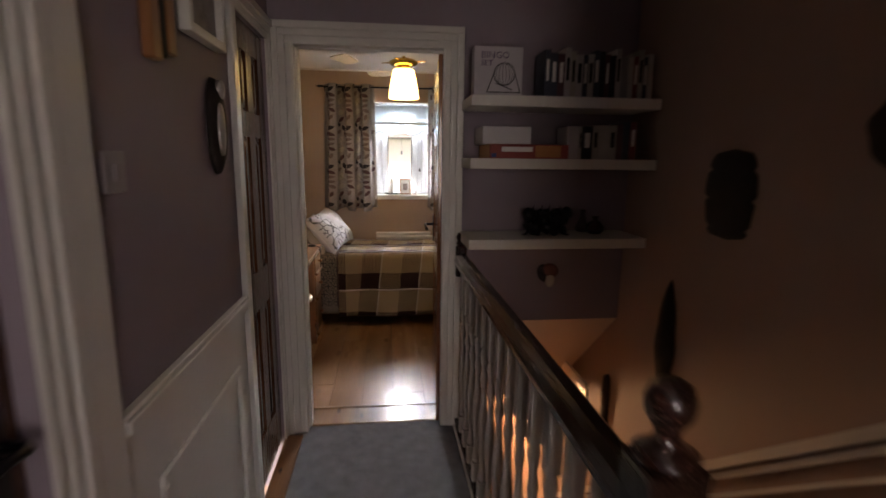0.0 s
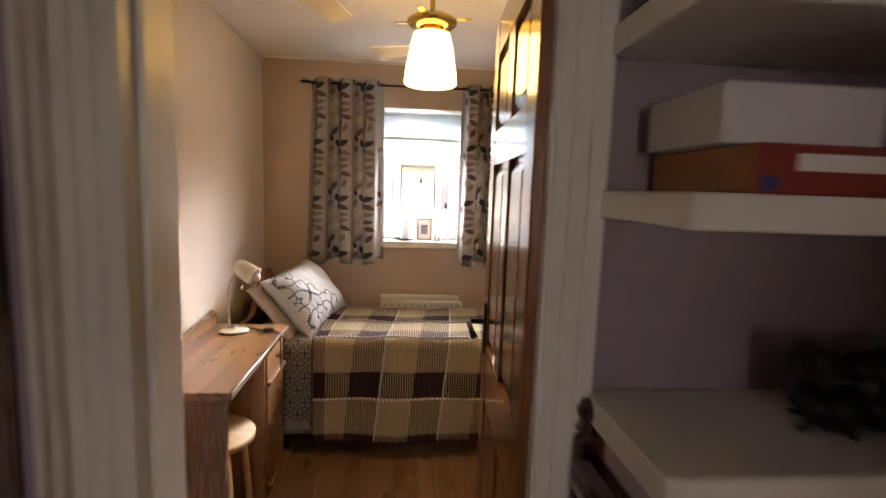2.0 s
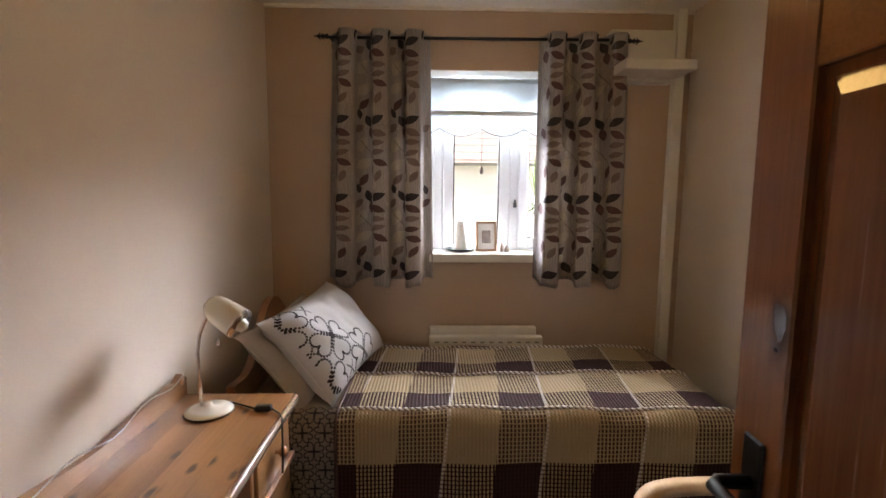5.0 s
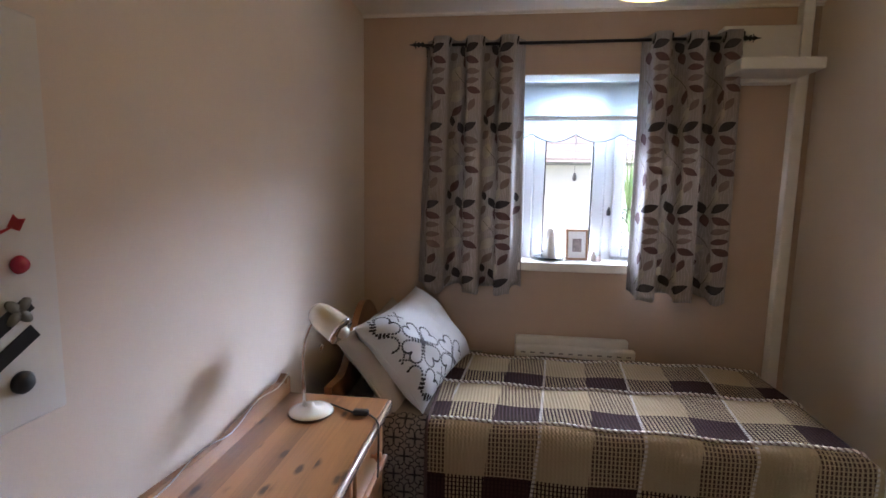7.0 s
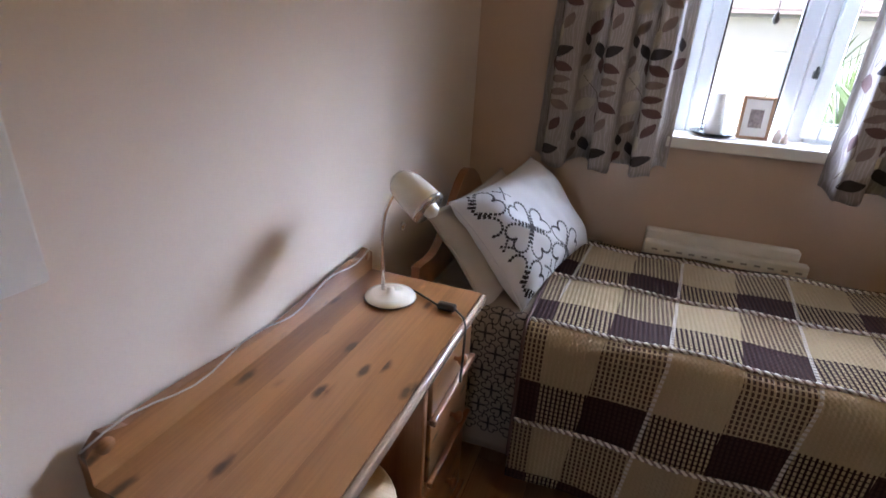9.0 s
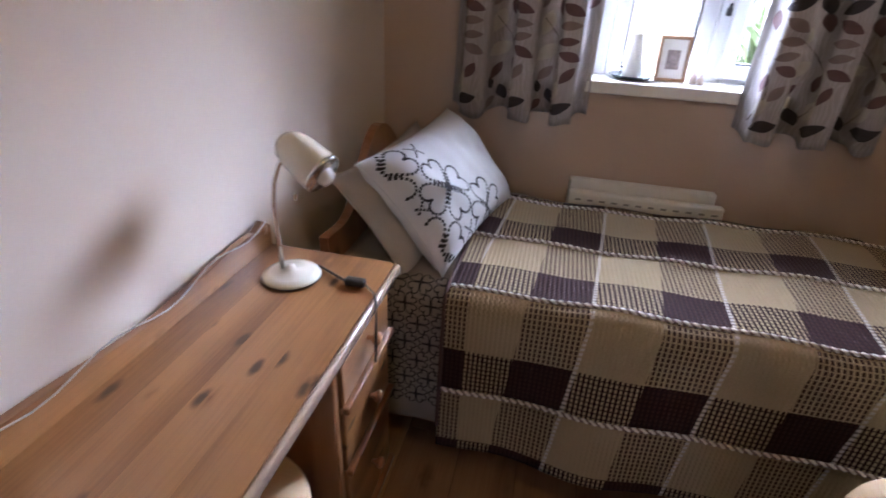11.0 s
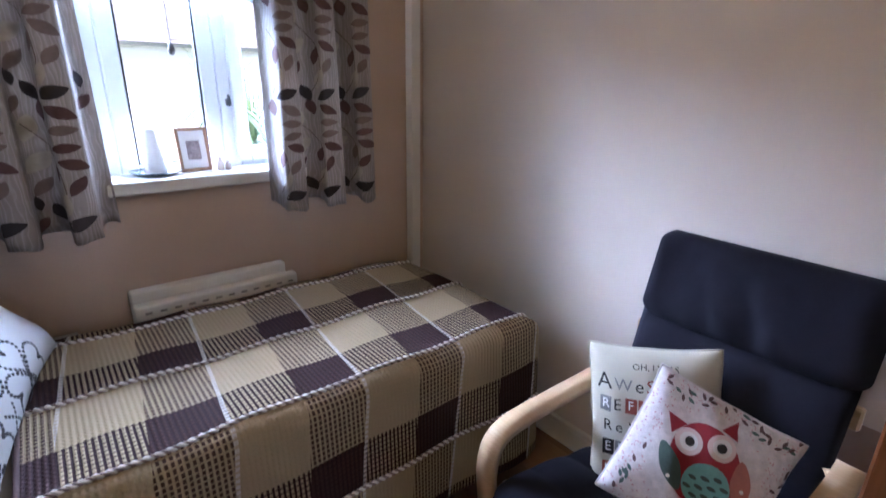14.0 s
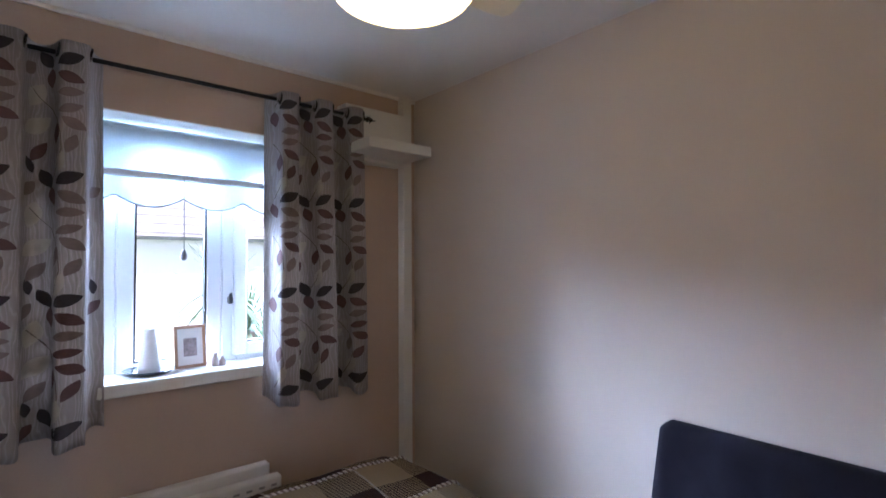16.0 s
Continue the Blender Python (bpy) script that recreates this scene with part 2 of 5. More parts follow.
HANDRAIL = wood("dark_mahogany", (0.045, 0.017, 0.012), (0.02, 0.008, 0.006), "y", 0.25, 0.5, 0.3, 9.0, 0.4)
BIRCH = wood("birch_veneer", (0.62, 0.44, 0.26), (0.52, 0.34, 0.18), "x", 0.4, 0.2, 0.0, 10.0, 0.3)
BLACK_IRON = plain("black_iron", (0.02, 0.02, 0.022), 0.35, 0.2, 8.0, 0.2, 90, 0.7)
BLACK_PLASTIC = plain("black_plastic", (0.018, 0.018, 0.02), 0.35, 0.1, 8.0, 0.05)
DARK_CARVED = plain("dark_carved_wood", (0.022, 0.014, 0.011), 0.72, 0.4, 18.0, 0.9, 70)
CREAM_ENAMEL = plain("cream_enamel", (0.70, 0.66, 0.56), 0.22, 0.03, 3.0, 0.02, 60, coat=0.5)
CHROME = plain("chrome", (0.75, 0.75, 0.76), 0.12, 0.03, 4.0, 0.02, 60, 1.0)
NAVY = plain("navy_cotton", (0.0115, 0.0105, 0.0165), 0.95, 0.3, 7.0, 0.6, 500, spec=0.15)
RADIATOR_WHITE = plain("radiator_enamel", (0.72, 0.70, 0.64), 0.35, 0.04, 3.0, 0.03, 60)
BOARD_WHITE = plain("whiteboard_enamel", (0.66, 0.65, 0.62), 0.3, 0.03, 3.0, 0.02, 60)

# cloth and glass
def blanket_material():
    n = Net("woven_plaid")
    uv = n.node("SeparateXYZ", Vector=n.coords("UV"))
    u, v = uv.outputs[0], uv.outputs[1]
    period = 0.345
    wob = n.math("MULTIPLY", n.math("SUBTRACT", n.noise(n.coords("UV"), 6.0, 2.0), 0.5), 0.02)
    pu = n.math("FRACT", n.math("ADD", n.math("DIVIDE", n.math("SUBTRACT", n.math("ADD", u, n.math("MULTIPLY", v, 0.10)), 0.034), period), wob))
    pv = n.math("FRACT", n.math("ADD", n.math("DIVIDE", v, period), wob))
    hem_u = n.math("LESS_THAN", u, -0.285)
    dark_u = n.math("MAXIMUM", n.math("GREATER_THAN", pu, 0.53), hem_u)
    dark_v = n.math("MULTIPLY", n.math("GREATER_THAN", pv, 0.56), n.math("LESS_THAN", pv, 0.975))
    thread = 0.0066
    tu = n.math("DIVIDE", u, thread)
    tv = n.math("DIVIDE", v, thread * 1.15)
    rib = n.math("COSINE", n.math("MULTIPLY", tu, math.pi))
    pick = n.math("COSINE", n.math("MULTIPLY", tv, math.pi))
    weave = n.math("ADD", n.math("MULTIPLY", rib, 0.6), n.math("MULTIPLY", n.math("MULTIPLY", rib, pick), 0.4))
    shown = n.math("MULTIPLY", n.math("GREATER_THAN", rib, -0.15), n.math("GREATER_THAN", pick, -0.74))
    check = n.math("SUBTRACT", 1.0, shown)
    cream, brown = c4((0.35, 0.275, 0.165)), c4((0.026, 0.012, 0.013))
    warp = n.mix(dark_u, cream, c4((0.042, 0.02, 0.018)))
    weft = n.mix(dark_v, cream, brown)
    # the pale squares are woven lighter where the warp is dark but the weft is pale
    cloth = n.mix(check, warp, weft)
    pale = n.math("MULTIPLY", dark_u, n.math("SUBTRACT", 1.0, dark_v))
    cloth = n.mix(n.math("MULTIPLY", pale, 0.15), cloth, c4((0.20, 0.155, 0.10)))
    white = c4((0.55, 0.51, 0.46))
    line_u = n.math("MULTIPLY", n.math("LESS_THAN", pu, 0.030), n.math("SUBTRACT", 1.0, hem_u))
    cloth = n.mix(n.math("MULTIPLY", line_u, n.math("ADD", 0.25, n.math("MULTIPLY", n.math("GREATER_THAN", pick, -0.2), 0.6))), cloth, white)
    twist = n.math("LESS_THAN", n.math("FRACT", n.math("ADD", n.math("DIVIDE", u, 0.016), n.math("DIVIDE", v, 0.02))), 0.75)
    line_v = n.math("GREATER_THAN", pv, 0.972)
    cloth = n.mix(n.math("MULTIPLY", line_v, twist), cloth, white)
    fuzz = n.noise(n.coords("UV"), 260.0, 3.0)
    tone = n.node("HueSaturation", Value=n.math("ADD", 0.8, n.math("MULTIPLY", fuzz, 0.4)), Color=cloth)
    n.set(Base_Color=tone.outputs[0], Roughness=0.95)
    n.bsdf.inputs["Specular IOR Level"].default_value = 0.15
    n.bump(n.math("ADD", n.math("MULTIPLY", weave, 0.5), n.math("MULTIPLY", fuzz, 0.4)), 0.9, 0.003)
    return n.mat


def curtain_material():
    n = Net("curtain_cotton")
    uv = n.coords("UV")
    wave = n.node("TexWave", Scale=21.0, Distortion=16.0, Detail=2.5)
    n.put(wave.inputs["Vector"], n.mapped(uv, (1.6, 0.35, 1)))
    crinkle = wave.outputs["Fac"]
    col = n.ramp(crinkle, (0.0, (0.38, 0.36, 0.36)), (0.20, (0.32, 0.295, 0.29)), (1.0, (0.285, 0.26, 0.252)))
    n.set(Base_Color=col, Roughness=0.9)
    n.bsdf.inputs["Specular IOR Level"].default_value = 0.1
    n.bump(crinkle, 0.35, 0.002)
    trans = n.node("BsdfTranslucent", Color=c4((0.62, 0.55, 0.48)))
    both = n.node("MixShader")
    both.inputs[0].default_value = 0.12
    n.tree.links.new(n.bsdf.outputs[0], both.inputs[1])
    n.tree.links.new(trans.outputs[0], both.inputs[2])
    n.tree.links.new(both.outputs[0], n.tree.nodes["Material Output"].inputs[0])
    return n.mat


def blind_material():
    n = Net("blind_fabric")
    n.set(Base_Color=n.ramp(n.noise(n.coords(), 300.0), (0.3, (0.62, 0.66, 0.68)), (0.7, (0.74, 0.77, 0.78))), Roughness=0.9)
    trans = n.node("BsdfTranslucent", Color=c4((0.72, 0.80, 0.84)))
    both = n.node("MixShader")
    both.inputs[0].default_value = 0.42
    n.tree.links.new(n.bsdf.outputs[0], both.inputs[1])
    n.tree.links.new(trans.outputs[0], both.inputs[2])
    n.tree.links.new(both.outputs[0], n.tree.nodes["Material Output"].inputs[0])
    return n.mat


def glass_material():
    n = Net("window_glass")
    n.set(Base_Color=c4((1, 1, 1)), Roughness=0.0, Transmission_Weight=1.0, IOR=1.1)
    return n.mat


BLANKET = blanket_material()
CURTAIN = curtain_material()
BLIND = blind_material()
GLASS = glass_material()
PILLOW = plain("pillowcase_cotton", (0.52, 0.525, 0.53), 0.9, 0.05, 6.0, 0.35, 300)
# pale pillowcase darkened: the shade behind the front pillow is in the colour
PILLOW_SHADED = plain("shaded_back_pillowcase", (0.36, 0.325, 0.285), 0.9, 0.06, 6.0, 0.35, 300)
SHEET = plain("bed_sheet_cotton", (0.25, 0.215, 0.17), 0.9, 0.08, 6.0, 0.3, 300)
INK = plain("printed_ink", (0.022, 0.02, 0.022), 0.9, 0.2, 20.0, 0.1)
LEAF_DARK = plain("leaf_print_dark", (0.035, 0.030, 0.036), 0.9, 0.25, 20.0, 0.1)
LEAF_WINE = plain("leaf_print_wine", (0.105, 0.058, 0.060), 0.9, 0.25, 20.0, 0.1)
LEAF_TAUPE = plain("leaf_print_taupe", (0.19, 0.145, 0.135), 0.9, 0.2, 20.0, 0.1)
LEAF_PALE = plain("leaf_print_pale", (0.42, 0.385, 0.33), 0.9, 0.1, 20.0, 0.1)
STEM = plain("stem_print", (0.16, 0.13, 0.11), 0.9, 0.2, 20.0, 0.1)

# ---- structure: the bedroom ----
XL, XR, YD, YW, H = -0.86, 1.30, 2.72, 5.23, 2.33


def structure(name, bm, material, label):
    return tagged(finish(name, bm, material), label, "", "", "structure")


structure("wall_west", boxes((XL - 0.12, XL, YD, YW + 0.3, -0.25, H)), WALL_CREAM, "cream painted bedroom wall beside the desk")
structure("wall_east", boxes((XR, XR + 0.12, YD, 3.52, 0.62, H), (XR, XR + 0.12, 3.52, YW + 0.3, -0.25, H)), WALL_CREAM, "cream painted bedroom wall behind the armchair")
WX0, WX1, WZ0, WZ1 = -0.34, 0.82, 1.06, 2.03
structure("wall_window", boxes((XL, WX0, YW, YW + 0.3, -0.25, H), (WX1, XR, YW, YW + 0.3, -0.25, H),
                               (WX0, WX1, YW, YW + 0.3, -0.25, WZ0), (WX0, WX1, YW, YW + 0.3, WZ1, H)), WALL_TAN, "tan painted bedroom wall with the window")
structure("window_reveal", boxes((WX0, WX0 + 0.004, YW + 0.004, YW + 0.296, WZ0, WZ1), (WX1 - 0.004, WX1, YW + 0.004, YW + 0.296, WZ0, WZ1),
                                 (WX0 + 0.005, WX1 - 0.005, YW + 0.004, YW + 0.296, WZ1 - 0.004, WZ1)), TRIM, "white painted window reveal")
DX0, DX1, DZ = -0.36, 0.36, 2.0
FX = -0.47
SX = 1.36
structure("wall_door", boxes((XL - 0.12, DX0 - 0.03, 2.584, YD, -0.25, H), (DX1 + 0.03, SX, 2.584, YD, 0.6, H), (DX1 + 0.03, DX1 + 0.12, 2.584, YD, -0.25, 0.6),
                             (DX0 - 0.03, DX1 + 0.03, 2.584, YD, DZ + 0.03, H)), WALL_CREAM, "cream bedroom wall with the doorway")
structure("wall_landing_end", boxes((FX, DX0 - 0.03, 2.55, 2.58, -0.25, H), (DX1 + 0.03, SX, 2.55, 2.58, 0.6, H), (DX0 - 0.03, DX1 + 0.03, 2.55, 2.58, DZ + 0.03, H)),
          WALL_PURPLE, "mauve landing wall that carries the shelves")
structure("ceiling_bedroom", boxes((XL - 0.12, XR + 0.12, YD, YW + 0.3, H, H + 0.12)), CEILING, "white bedroom ceiling")
floor_ob = structure("floor_bedroom", boxes((XL, 0.40, 2.80, YW, -0.25, -0.012), (0.40, XR, 3.54, YW, -0.25, -0.012)), plain("underlay", (0.12, 0.06, 0.03), 0.9), "laminate bedroom floor")
structure("cornice", boxes((XL, XR, YW - 0.012, YW, H - 0.014, H)), CEILING, "thin uneven plaster edge under the ceiling")

# skirting
structure("baseboard_west", boxes((XL, XL + 0.016, YD, YW, 0.0, 0.11), bevel=0.004), TRIM, "white painted skirting board")
structure("baseboard_east", boxes((XR - 0.016, XR, YD, YW, 0.0, 0.09), (XR - 0.022, XR, YD, YW, 0.09, 0.115), bevel=0.004), TRIM, "white painted skirting board")
structure("baseboard_window", boxes((XL + 0.017, XR - 0.023, YW - 0.016, YW, 0.0, 0.11), bevel=0.004), TRIM, "white painted skirting board")

# door lining and architraves
structure("door_1", boxes((DX0 - 0.03, DX0, 2.54, 2.74, 0, DZ), (DX1, DX1 + 0.03, 2.54, 2.572, 0, DZ), (DX0 - 0.03, DX1 + 0.03, 2.54, 2.74, DZ, DZ + 0.03),
                          (DX0, DX0 + 0.012, 2.60, 2.66, 0, DZ), (DX0, DX1, 2.60, 2.66, DZ - 0.012, DZ)), TRIM, "white painted door lining of the bedroom")


def architrave(bm, x0, x1, y, z1, w=0.095):
    """Moulded frame on the face y, looking towards -y."""
    for k, (a, b, d) in enumerate(((0.0, 0.03, 0.012), (0.03, 0.062, 0.017), (0.062, w, 0.024))):
        box(bm, x0 - b, x0 - a, y - d, y, 0, z1 + a, 0.003)
        box(bm, x1 + a, x1 + b, y - d, y, 0, z1 + a, 0.003)
        box(bm, x0 - b, x1 + b, y - d, y, z1 + a, z1 + b, 0.003)
    return bm


structure("trim_bedroom_door", architrave(bmesh.new(), DX0 - 0.006, DX1 + 0.006, 2.549, DZ + 0.006), TRIM, "white moulded architrave round the bedroom doorway")
structure("trim_threshold", boxes((DX0 + 0.002, DX1 - 0.002, 2.60, 2.80, -0.01, 0.006), (DX0 + 0.002, DX1 - 0.002, 2.775, 2.80, 0.004, 0.012), bevel=0.003), PINE, "pine threshold board with a metal strip")

# ---- structure: landing and stairwell ----
structure("wall_landing_west", boxes((FX - 0.12, FX, -1.2, 0.12, -0.25, H), (FX - 0.12, FX, 0.80, 1.98, -0.25, H), (FX - 0.12, FX, 2.46, 2.55, -0.25, H),
                                     (FX - 0.12, FX, 0.12, 0.80, 2.0, H), (FX - 0.12, FX, 1.98, 2.46, 2.0, H)), WALL_PURPLE, "mauve landing wall with two closed doors")
structure("wall_landing_back", boxes((FX - 0.12, -0.02, -1.32, -1.2, -0.25, H), (0.42, SX + 0.12, -1.32, -1.2, -0.25, H), (-0.02, 0.42, -1.32, -1.2, -0.25, 0.95), (-0.02, 0.42, -1.32, -1.2, 2.0, H)), WALL_PURPLE, "plain mauve landing wall")
structure("wall_stair_east", boxes((SX, SX + 0.12, -1.2, 2.58, -2.7, H), (SX, SX + 0.12, 2.58, 3.52, -2.7, 0.62), (SX, SX + 0.12, 3.52, 5.2, -2.7, -0.26)), WALL_PINK_DIM, "beige stairwell wall hung with carvings")
structure("ceiling_landing", boxes((FX - 0.12, SX + 0.12, -1.32, 2.72, H + 0.002, H + 0.12)), CEILING, "white landing ceiling")
structure("floor_landing", boxes((FX, 0.45, -1.2, 2.60, -0.25, 0.0), (0.45, SX, -1.2, 0.66, -0.25, 0.0)), CARPET, "grey carpeted landing floor")
structure("trim_landing_edge", boxes((0.432, 0.47, 0.66, 2.58, -0.27, 0.015), bevel=0.004), TRIM, "white painted edge of the landing floor")
structure("wall_stair_west", boxes((0.33, 0.45, 0.66, 2.6, -2.7, -0.26), (0.33, 0.45, 2.6, 3.6, -2.7, -0.26)), WALL_PINK_DIM, "beige wall beside the lower stairs")
structure("wall_lower_end", boxes((-1.0, SX, 5.2, 5.32, -2.7, -0.26)), WALL_PINK_DIM, "beige wall of the hall downstairs")
structure("wall_lower_west", boxes((-1.1, -1.0, 3.6, 5.2, -2.7, -0.26), (-1.0, 0.33, 3.5, 3.6, -2.7, -0.26)), WALL_PINK_DIM, "beige wall of the hall downstairs")
structure("floor_lower", boxes((-1.1, SX, 0.8, 5.3, -2.8, -2.7)), plain("lower_hall_wood", (0.28, 0.15, 0.08), 0.4), "brown floor of the hall downstairs")
structure("ceiling_lower", boxes((-1.1, SX, 3.48, 5.2, -0.3, -0.26)), CEILING, "white ceiling of the hall downstairs")
structure("ceiling_stair_slope", slab([(2.55, 0.6), (2.7, 0.6), (3.63, -0.25), (3.48, -0.25)], SX - 0.412, "x", at=(0.412, 0, 0)), SLOPE_LIT, "sloping beige ceiling over the stairs")
structure("wall_stair_box", slab([(2.722, 0.6), (2.74, 0.6), (3.67, -0.25), (2.722, -0.25)], 0.01, "x", at=(0.401, 0, 0)), WALL_CREAM, "boxing over the stairs")
# added out of view to keep the landing window's light off the stairwell
structure("wall_landing_inner", boxes((0.48, SX, -1.2, 0.33, 0, H)), WALL_PURPLE, "added unseen wall that keeps daylight off the stairwell wall")

stairs = bmesh.new()
RISE, GOING = 0.19, 0.228
for i in range(13):
    y, z = 0.68 + i * GOING, -(i + 1) * RISE
    box(stairs, 0.47, SX - 0.03, y - 0.02, y + GOING, z - 0.2, z, 0.008)
structure("stairs", stairs, CARPET, "grey carpeted stairs going down")
slope = RISE / GOING
string = slab([(0.80, 0.30), (0.80, -0.30), (3.76, -0.30 - 2.96 * slope), (3.76, 0.02 - 2.96 * slope)], 0.025, "x", at=(SX - 0.026, 0, 0))
structure("trim_stair_string", string, TRIM, "white painted stair string")
rail = bmesh.new()
for dz, h, d in ((0.925, 0.045, 0.03), (0.88, 0.03, 0.018), (0.795, 0.022, 0.014)):
    slab([(0.2, dz), (0.2, dz + h), (0.86, dz + h), (3.5, dz + h - 2.64 * slope), (3.5, dz - 2.64 * slope), (0.86, dz)], -d, "x", rail, (SX - 0.001, 0, 0))
structure("trim_dado_stair", rail, TRIM, "white dado rail that follows the stairs")
structure("wainscot_stair", slab([(0.86, 0.0), (0.86, 0.73), (3.5, 0.73 - 2.64 * slope), (3.5, 0.0 - 2.64 * slope)], 0.006, "x", at=(SX - 0.007, 0, 0)), TRIM, "white painted panelling along the stairs")

lw = tagged(new("window_2"), "small white landing window", "window", "", "structure")
part("window_frame", boxes((-0.018, 0.03, -1.29, -1.24, 0.952, 1.998), (0.37, 0.418, -1.29, -1.24, 0.952, 1.998), (0.03, 0.37, -1.29, -1.24, 0.952, 1.0), (0.03, 0.37, -1.29, -1.24, 1.95, 1.998), bevel=0.004), UPVC, lw)
part("pane", boxes((0.025, 0.375, -1.268, -1.262, 0.995, 1.955)), GLASS, lw).visible_shadow = False

# dado, panelling and skirting of the landing
dado = bmesh.new()
for z0, z1, d in ((0.895, 0.915, 0.016), (0.915, 0.945, 0.03), (0.945, 0.958, 0.022)):
    box(dado, FX, FX + d, 0.992, 1.876, z0, z1, 0.003)
structure("trim_dado_landing", dado, TRIM, "white moulded dado rail")
panel = boxes((FX, FX + 0.006, 0.992, 1.876, 0.0, 0.893))
for a, b, c, d in ((1.12, 1.76, 0.70, 0.735), (1.12, 1.76, 0.18, 0.215), (1.12, 1.155, 0.215, 0.70), (1.725, 1.76, 0.215, 0.70)):
    box(panel, FX + 0.006, FX + 0.02, a, b, c, d, 0.006)
box(panel, FX + 0.006, FX + 0.022, 0.992, 1.876, 0.0, 0.13, 0.004)
structure("wainscot_landing", panel, TRIM, "white painted panelling under the dado rail")
side = bmesh.new()
for y0, y1 in ((0.12, 0.80), (1.98, 2.46)):
    for a, b, d in ((0.0, 0.03, 0.012), (0.03, 0.062, 0.017), (0.062, 0.095, 0.024)):
        box(side, FX, FX + d, y0 - b, y0 - a, 0, 2.0 + a, 0.003)
        if y1 < 2 or b < 0.09:
            box(side, FX, FX + d, y1 + a, y1 + b, 0, 2.0 + a, 0.003)
        box(side, FX, FX + d, y0 - b, min(y1 + b, 2.54), 2.0 + a, 2.0 + b, 0.003)
for y0, y1 in ((0.80, 0.992), ):
    box(side, FX, FX + 0.02, y0 + 0.095, y1, 0, 2.05, 0.006)
structure("trim_landing_doors", side, TRIM, "white moulded architraves round the landing doors")
structure("trim_cupboard_sill", boxes((FX, FX + 0.09, 2.0, 2.5, 0.001, 0.014), bevel=0.004), PINE, "pine strip on the floor before the cupboard door")


# ---- doors ----
def panel_door(name, w, h, t, stile_mat, rail_mat, label, at, turn, handle_mat, handle_sides=(1,)):
    """A six-panel door: x runs from the hinge, y through its thickness, z up."""
    door = thing(name, at, turn, label, "door")
    st, mid = 0.10, 0.09
    rows = [(0.0, 0.22), (0.80, 0.97), (1.54, 1.64), (h - 0.11, h)]
    for x in (0.0, w - st):
        part("stile", box(bmesh.new(), x, x + st, -t / 2, t / 2, 0, h, 0.003), stile_mat, door)
    for z0, z1 in rows:
        part("rail", box(bmesh.new(), st, w - st, -t / 2 + 0.0006, t / 2 - 0.0006, z0, z1, 0.002), rail_mat, door)
    cx = w / 2
    for (_, z0), (z1, _) in zip(rows, rows[1:]):
        part("mullion", box(bmesh.new(), cx - mid / 2, cx + mid / 2, -t / 2 + 0.0009, t / 2 - 0.0009, z0, z1, 0.002), stile_mat, door)
        for x0, x1 in ((st, cx - mid / 2), (cx + mid / 2, w - st)):
            bm = box(bmesh.new(), x0, x1, -t * 0.16, t * 0.16, z0, z1)
            m = 0.035
            for s in (-1, 1):
                base = [bm.verts.new((x, s * t * 0.165, z)) for x, z in ((x0 + 0.012, z0 + 0.012), (x1 - 0.012, z0 + 0.012), (x1 - 0.012, z1 - 0.012), (x0 + 0.012, z1 - 0.012))]
                top = [bm.verts.new((x, s * t * 0.40, z)) for x, z in ((x0 + m, z0 + m), (x1 - m, z0 + m), (x1 - m, z1 - m), (x0 + m, z1 - m))]
                bm.faces.new(top)
                for i in range(4):
                    bm.faces.new((base[i], base[(i + 1) % 4], top[(i + 1) % 4], top[i]))
            part("panel", bm, stile_mat, door)
    for s in handle_sides:
        y = s * t / 2
        plate = part("handle_plate", box(bmesh.new(), w - 0.075, w - 0.035, min(y, y + s * 0.006), max(y, y + s * 0.006), 0.93, 1.10, 0.003), handle_mat, door, "black iron plate")
        lever = tube([(w - 0.055, y, 1.04), (w - 0.055, y + s * 0.045, 1.04), (w - 0.065, y + s * 0.055, 1.04), (w - 0.11, y + s * 0.056, 1.045), (w - 0.15, y + s * 0.052, 1.035), (w - 0.17, y + s * 0.045, 1.02)],
                     [0.010, 0.009, 0.009, 0.008, 0.008, 0.010], 10)
        part("lever", lever, handle_mat, plate, "curled black lever", True)
    return door


panel_door("bedroom_door", 0.705, 1.975, 0.038, DOOR_WOOD, DOOR_RAIL_LIT, "glossy brown pine panel door standing open into the bedroom", (0.358, 2.576, 0.008), 86.2, BLACK_IRON, (1, -1))
panel_door("cupboard_door", 0.476, 1.985, 0.035, DARK_DOOR, DARK_DOOR, "dark stained pine cupboard door, closed", (FX - 0.03, 1.982, 0.012), 90, BLACK_IRON, ())
panel_door("landing_door", 0.676, 1.985, 0.035, DARK_DOOR, DARK_DOOR, "dark stained pine door with black handle, closed", (FX - 0.05, 0.122, 0.012), 90, BLACK_IRON, (-1,))

# ---- window ----
win = tagged(new("window_1"), "white plastic casement window in the bedroom", "window", "", "structure")
FY0, FY1 = 5.40, 5.46


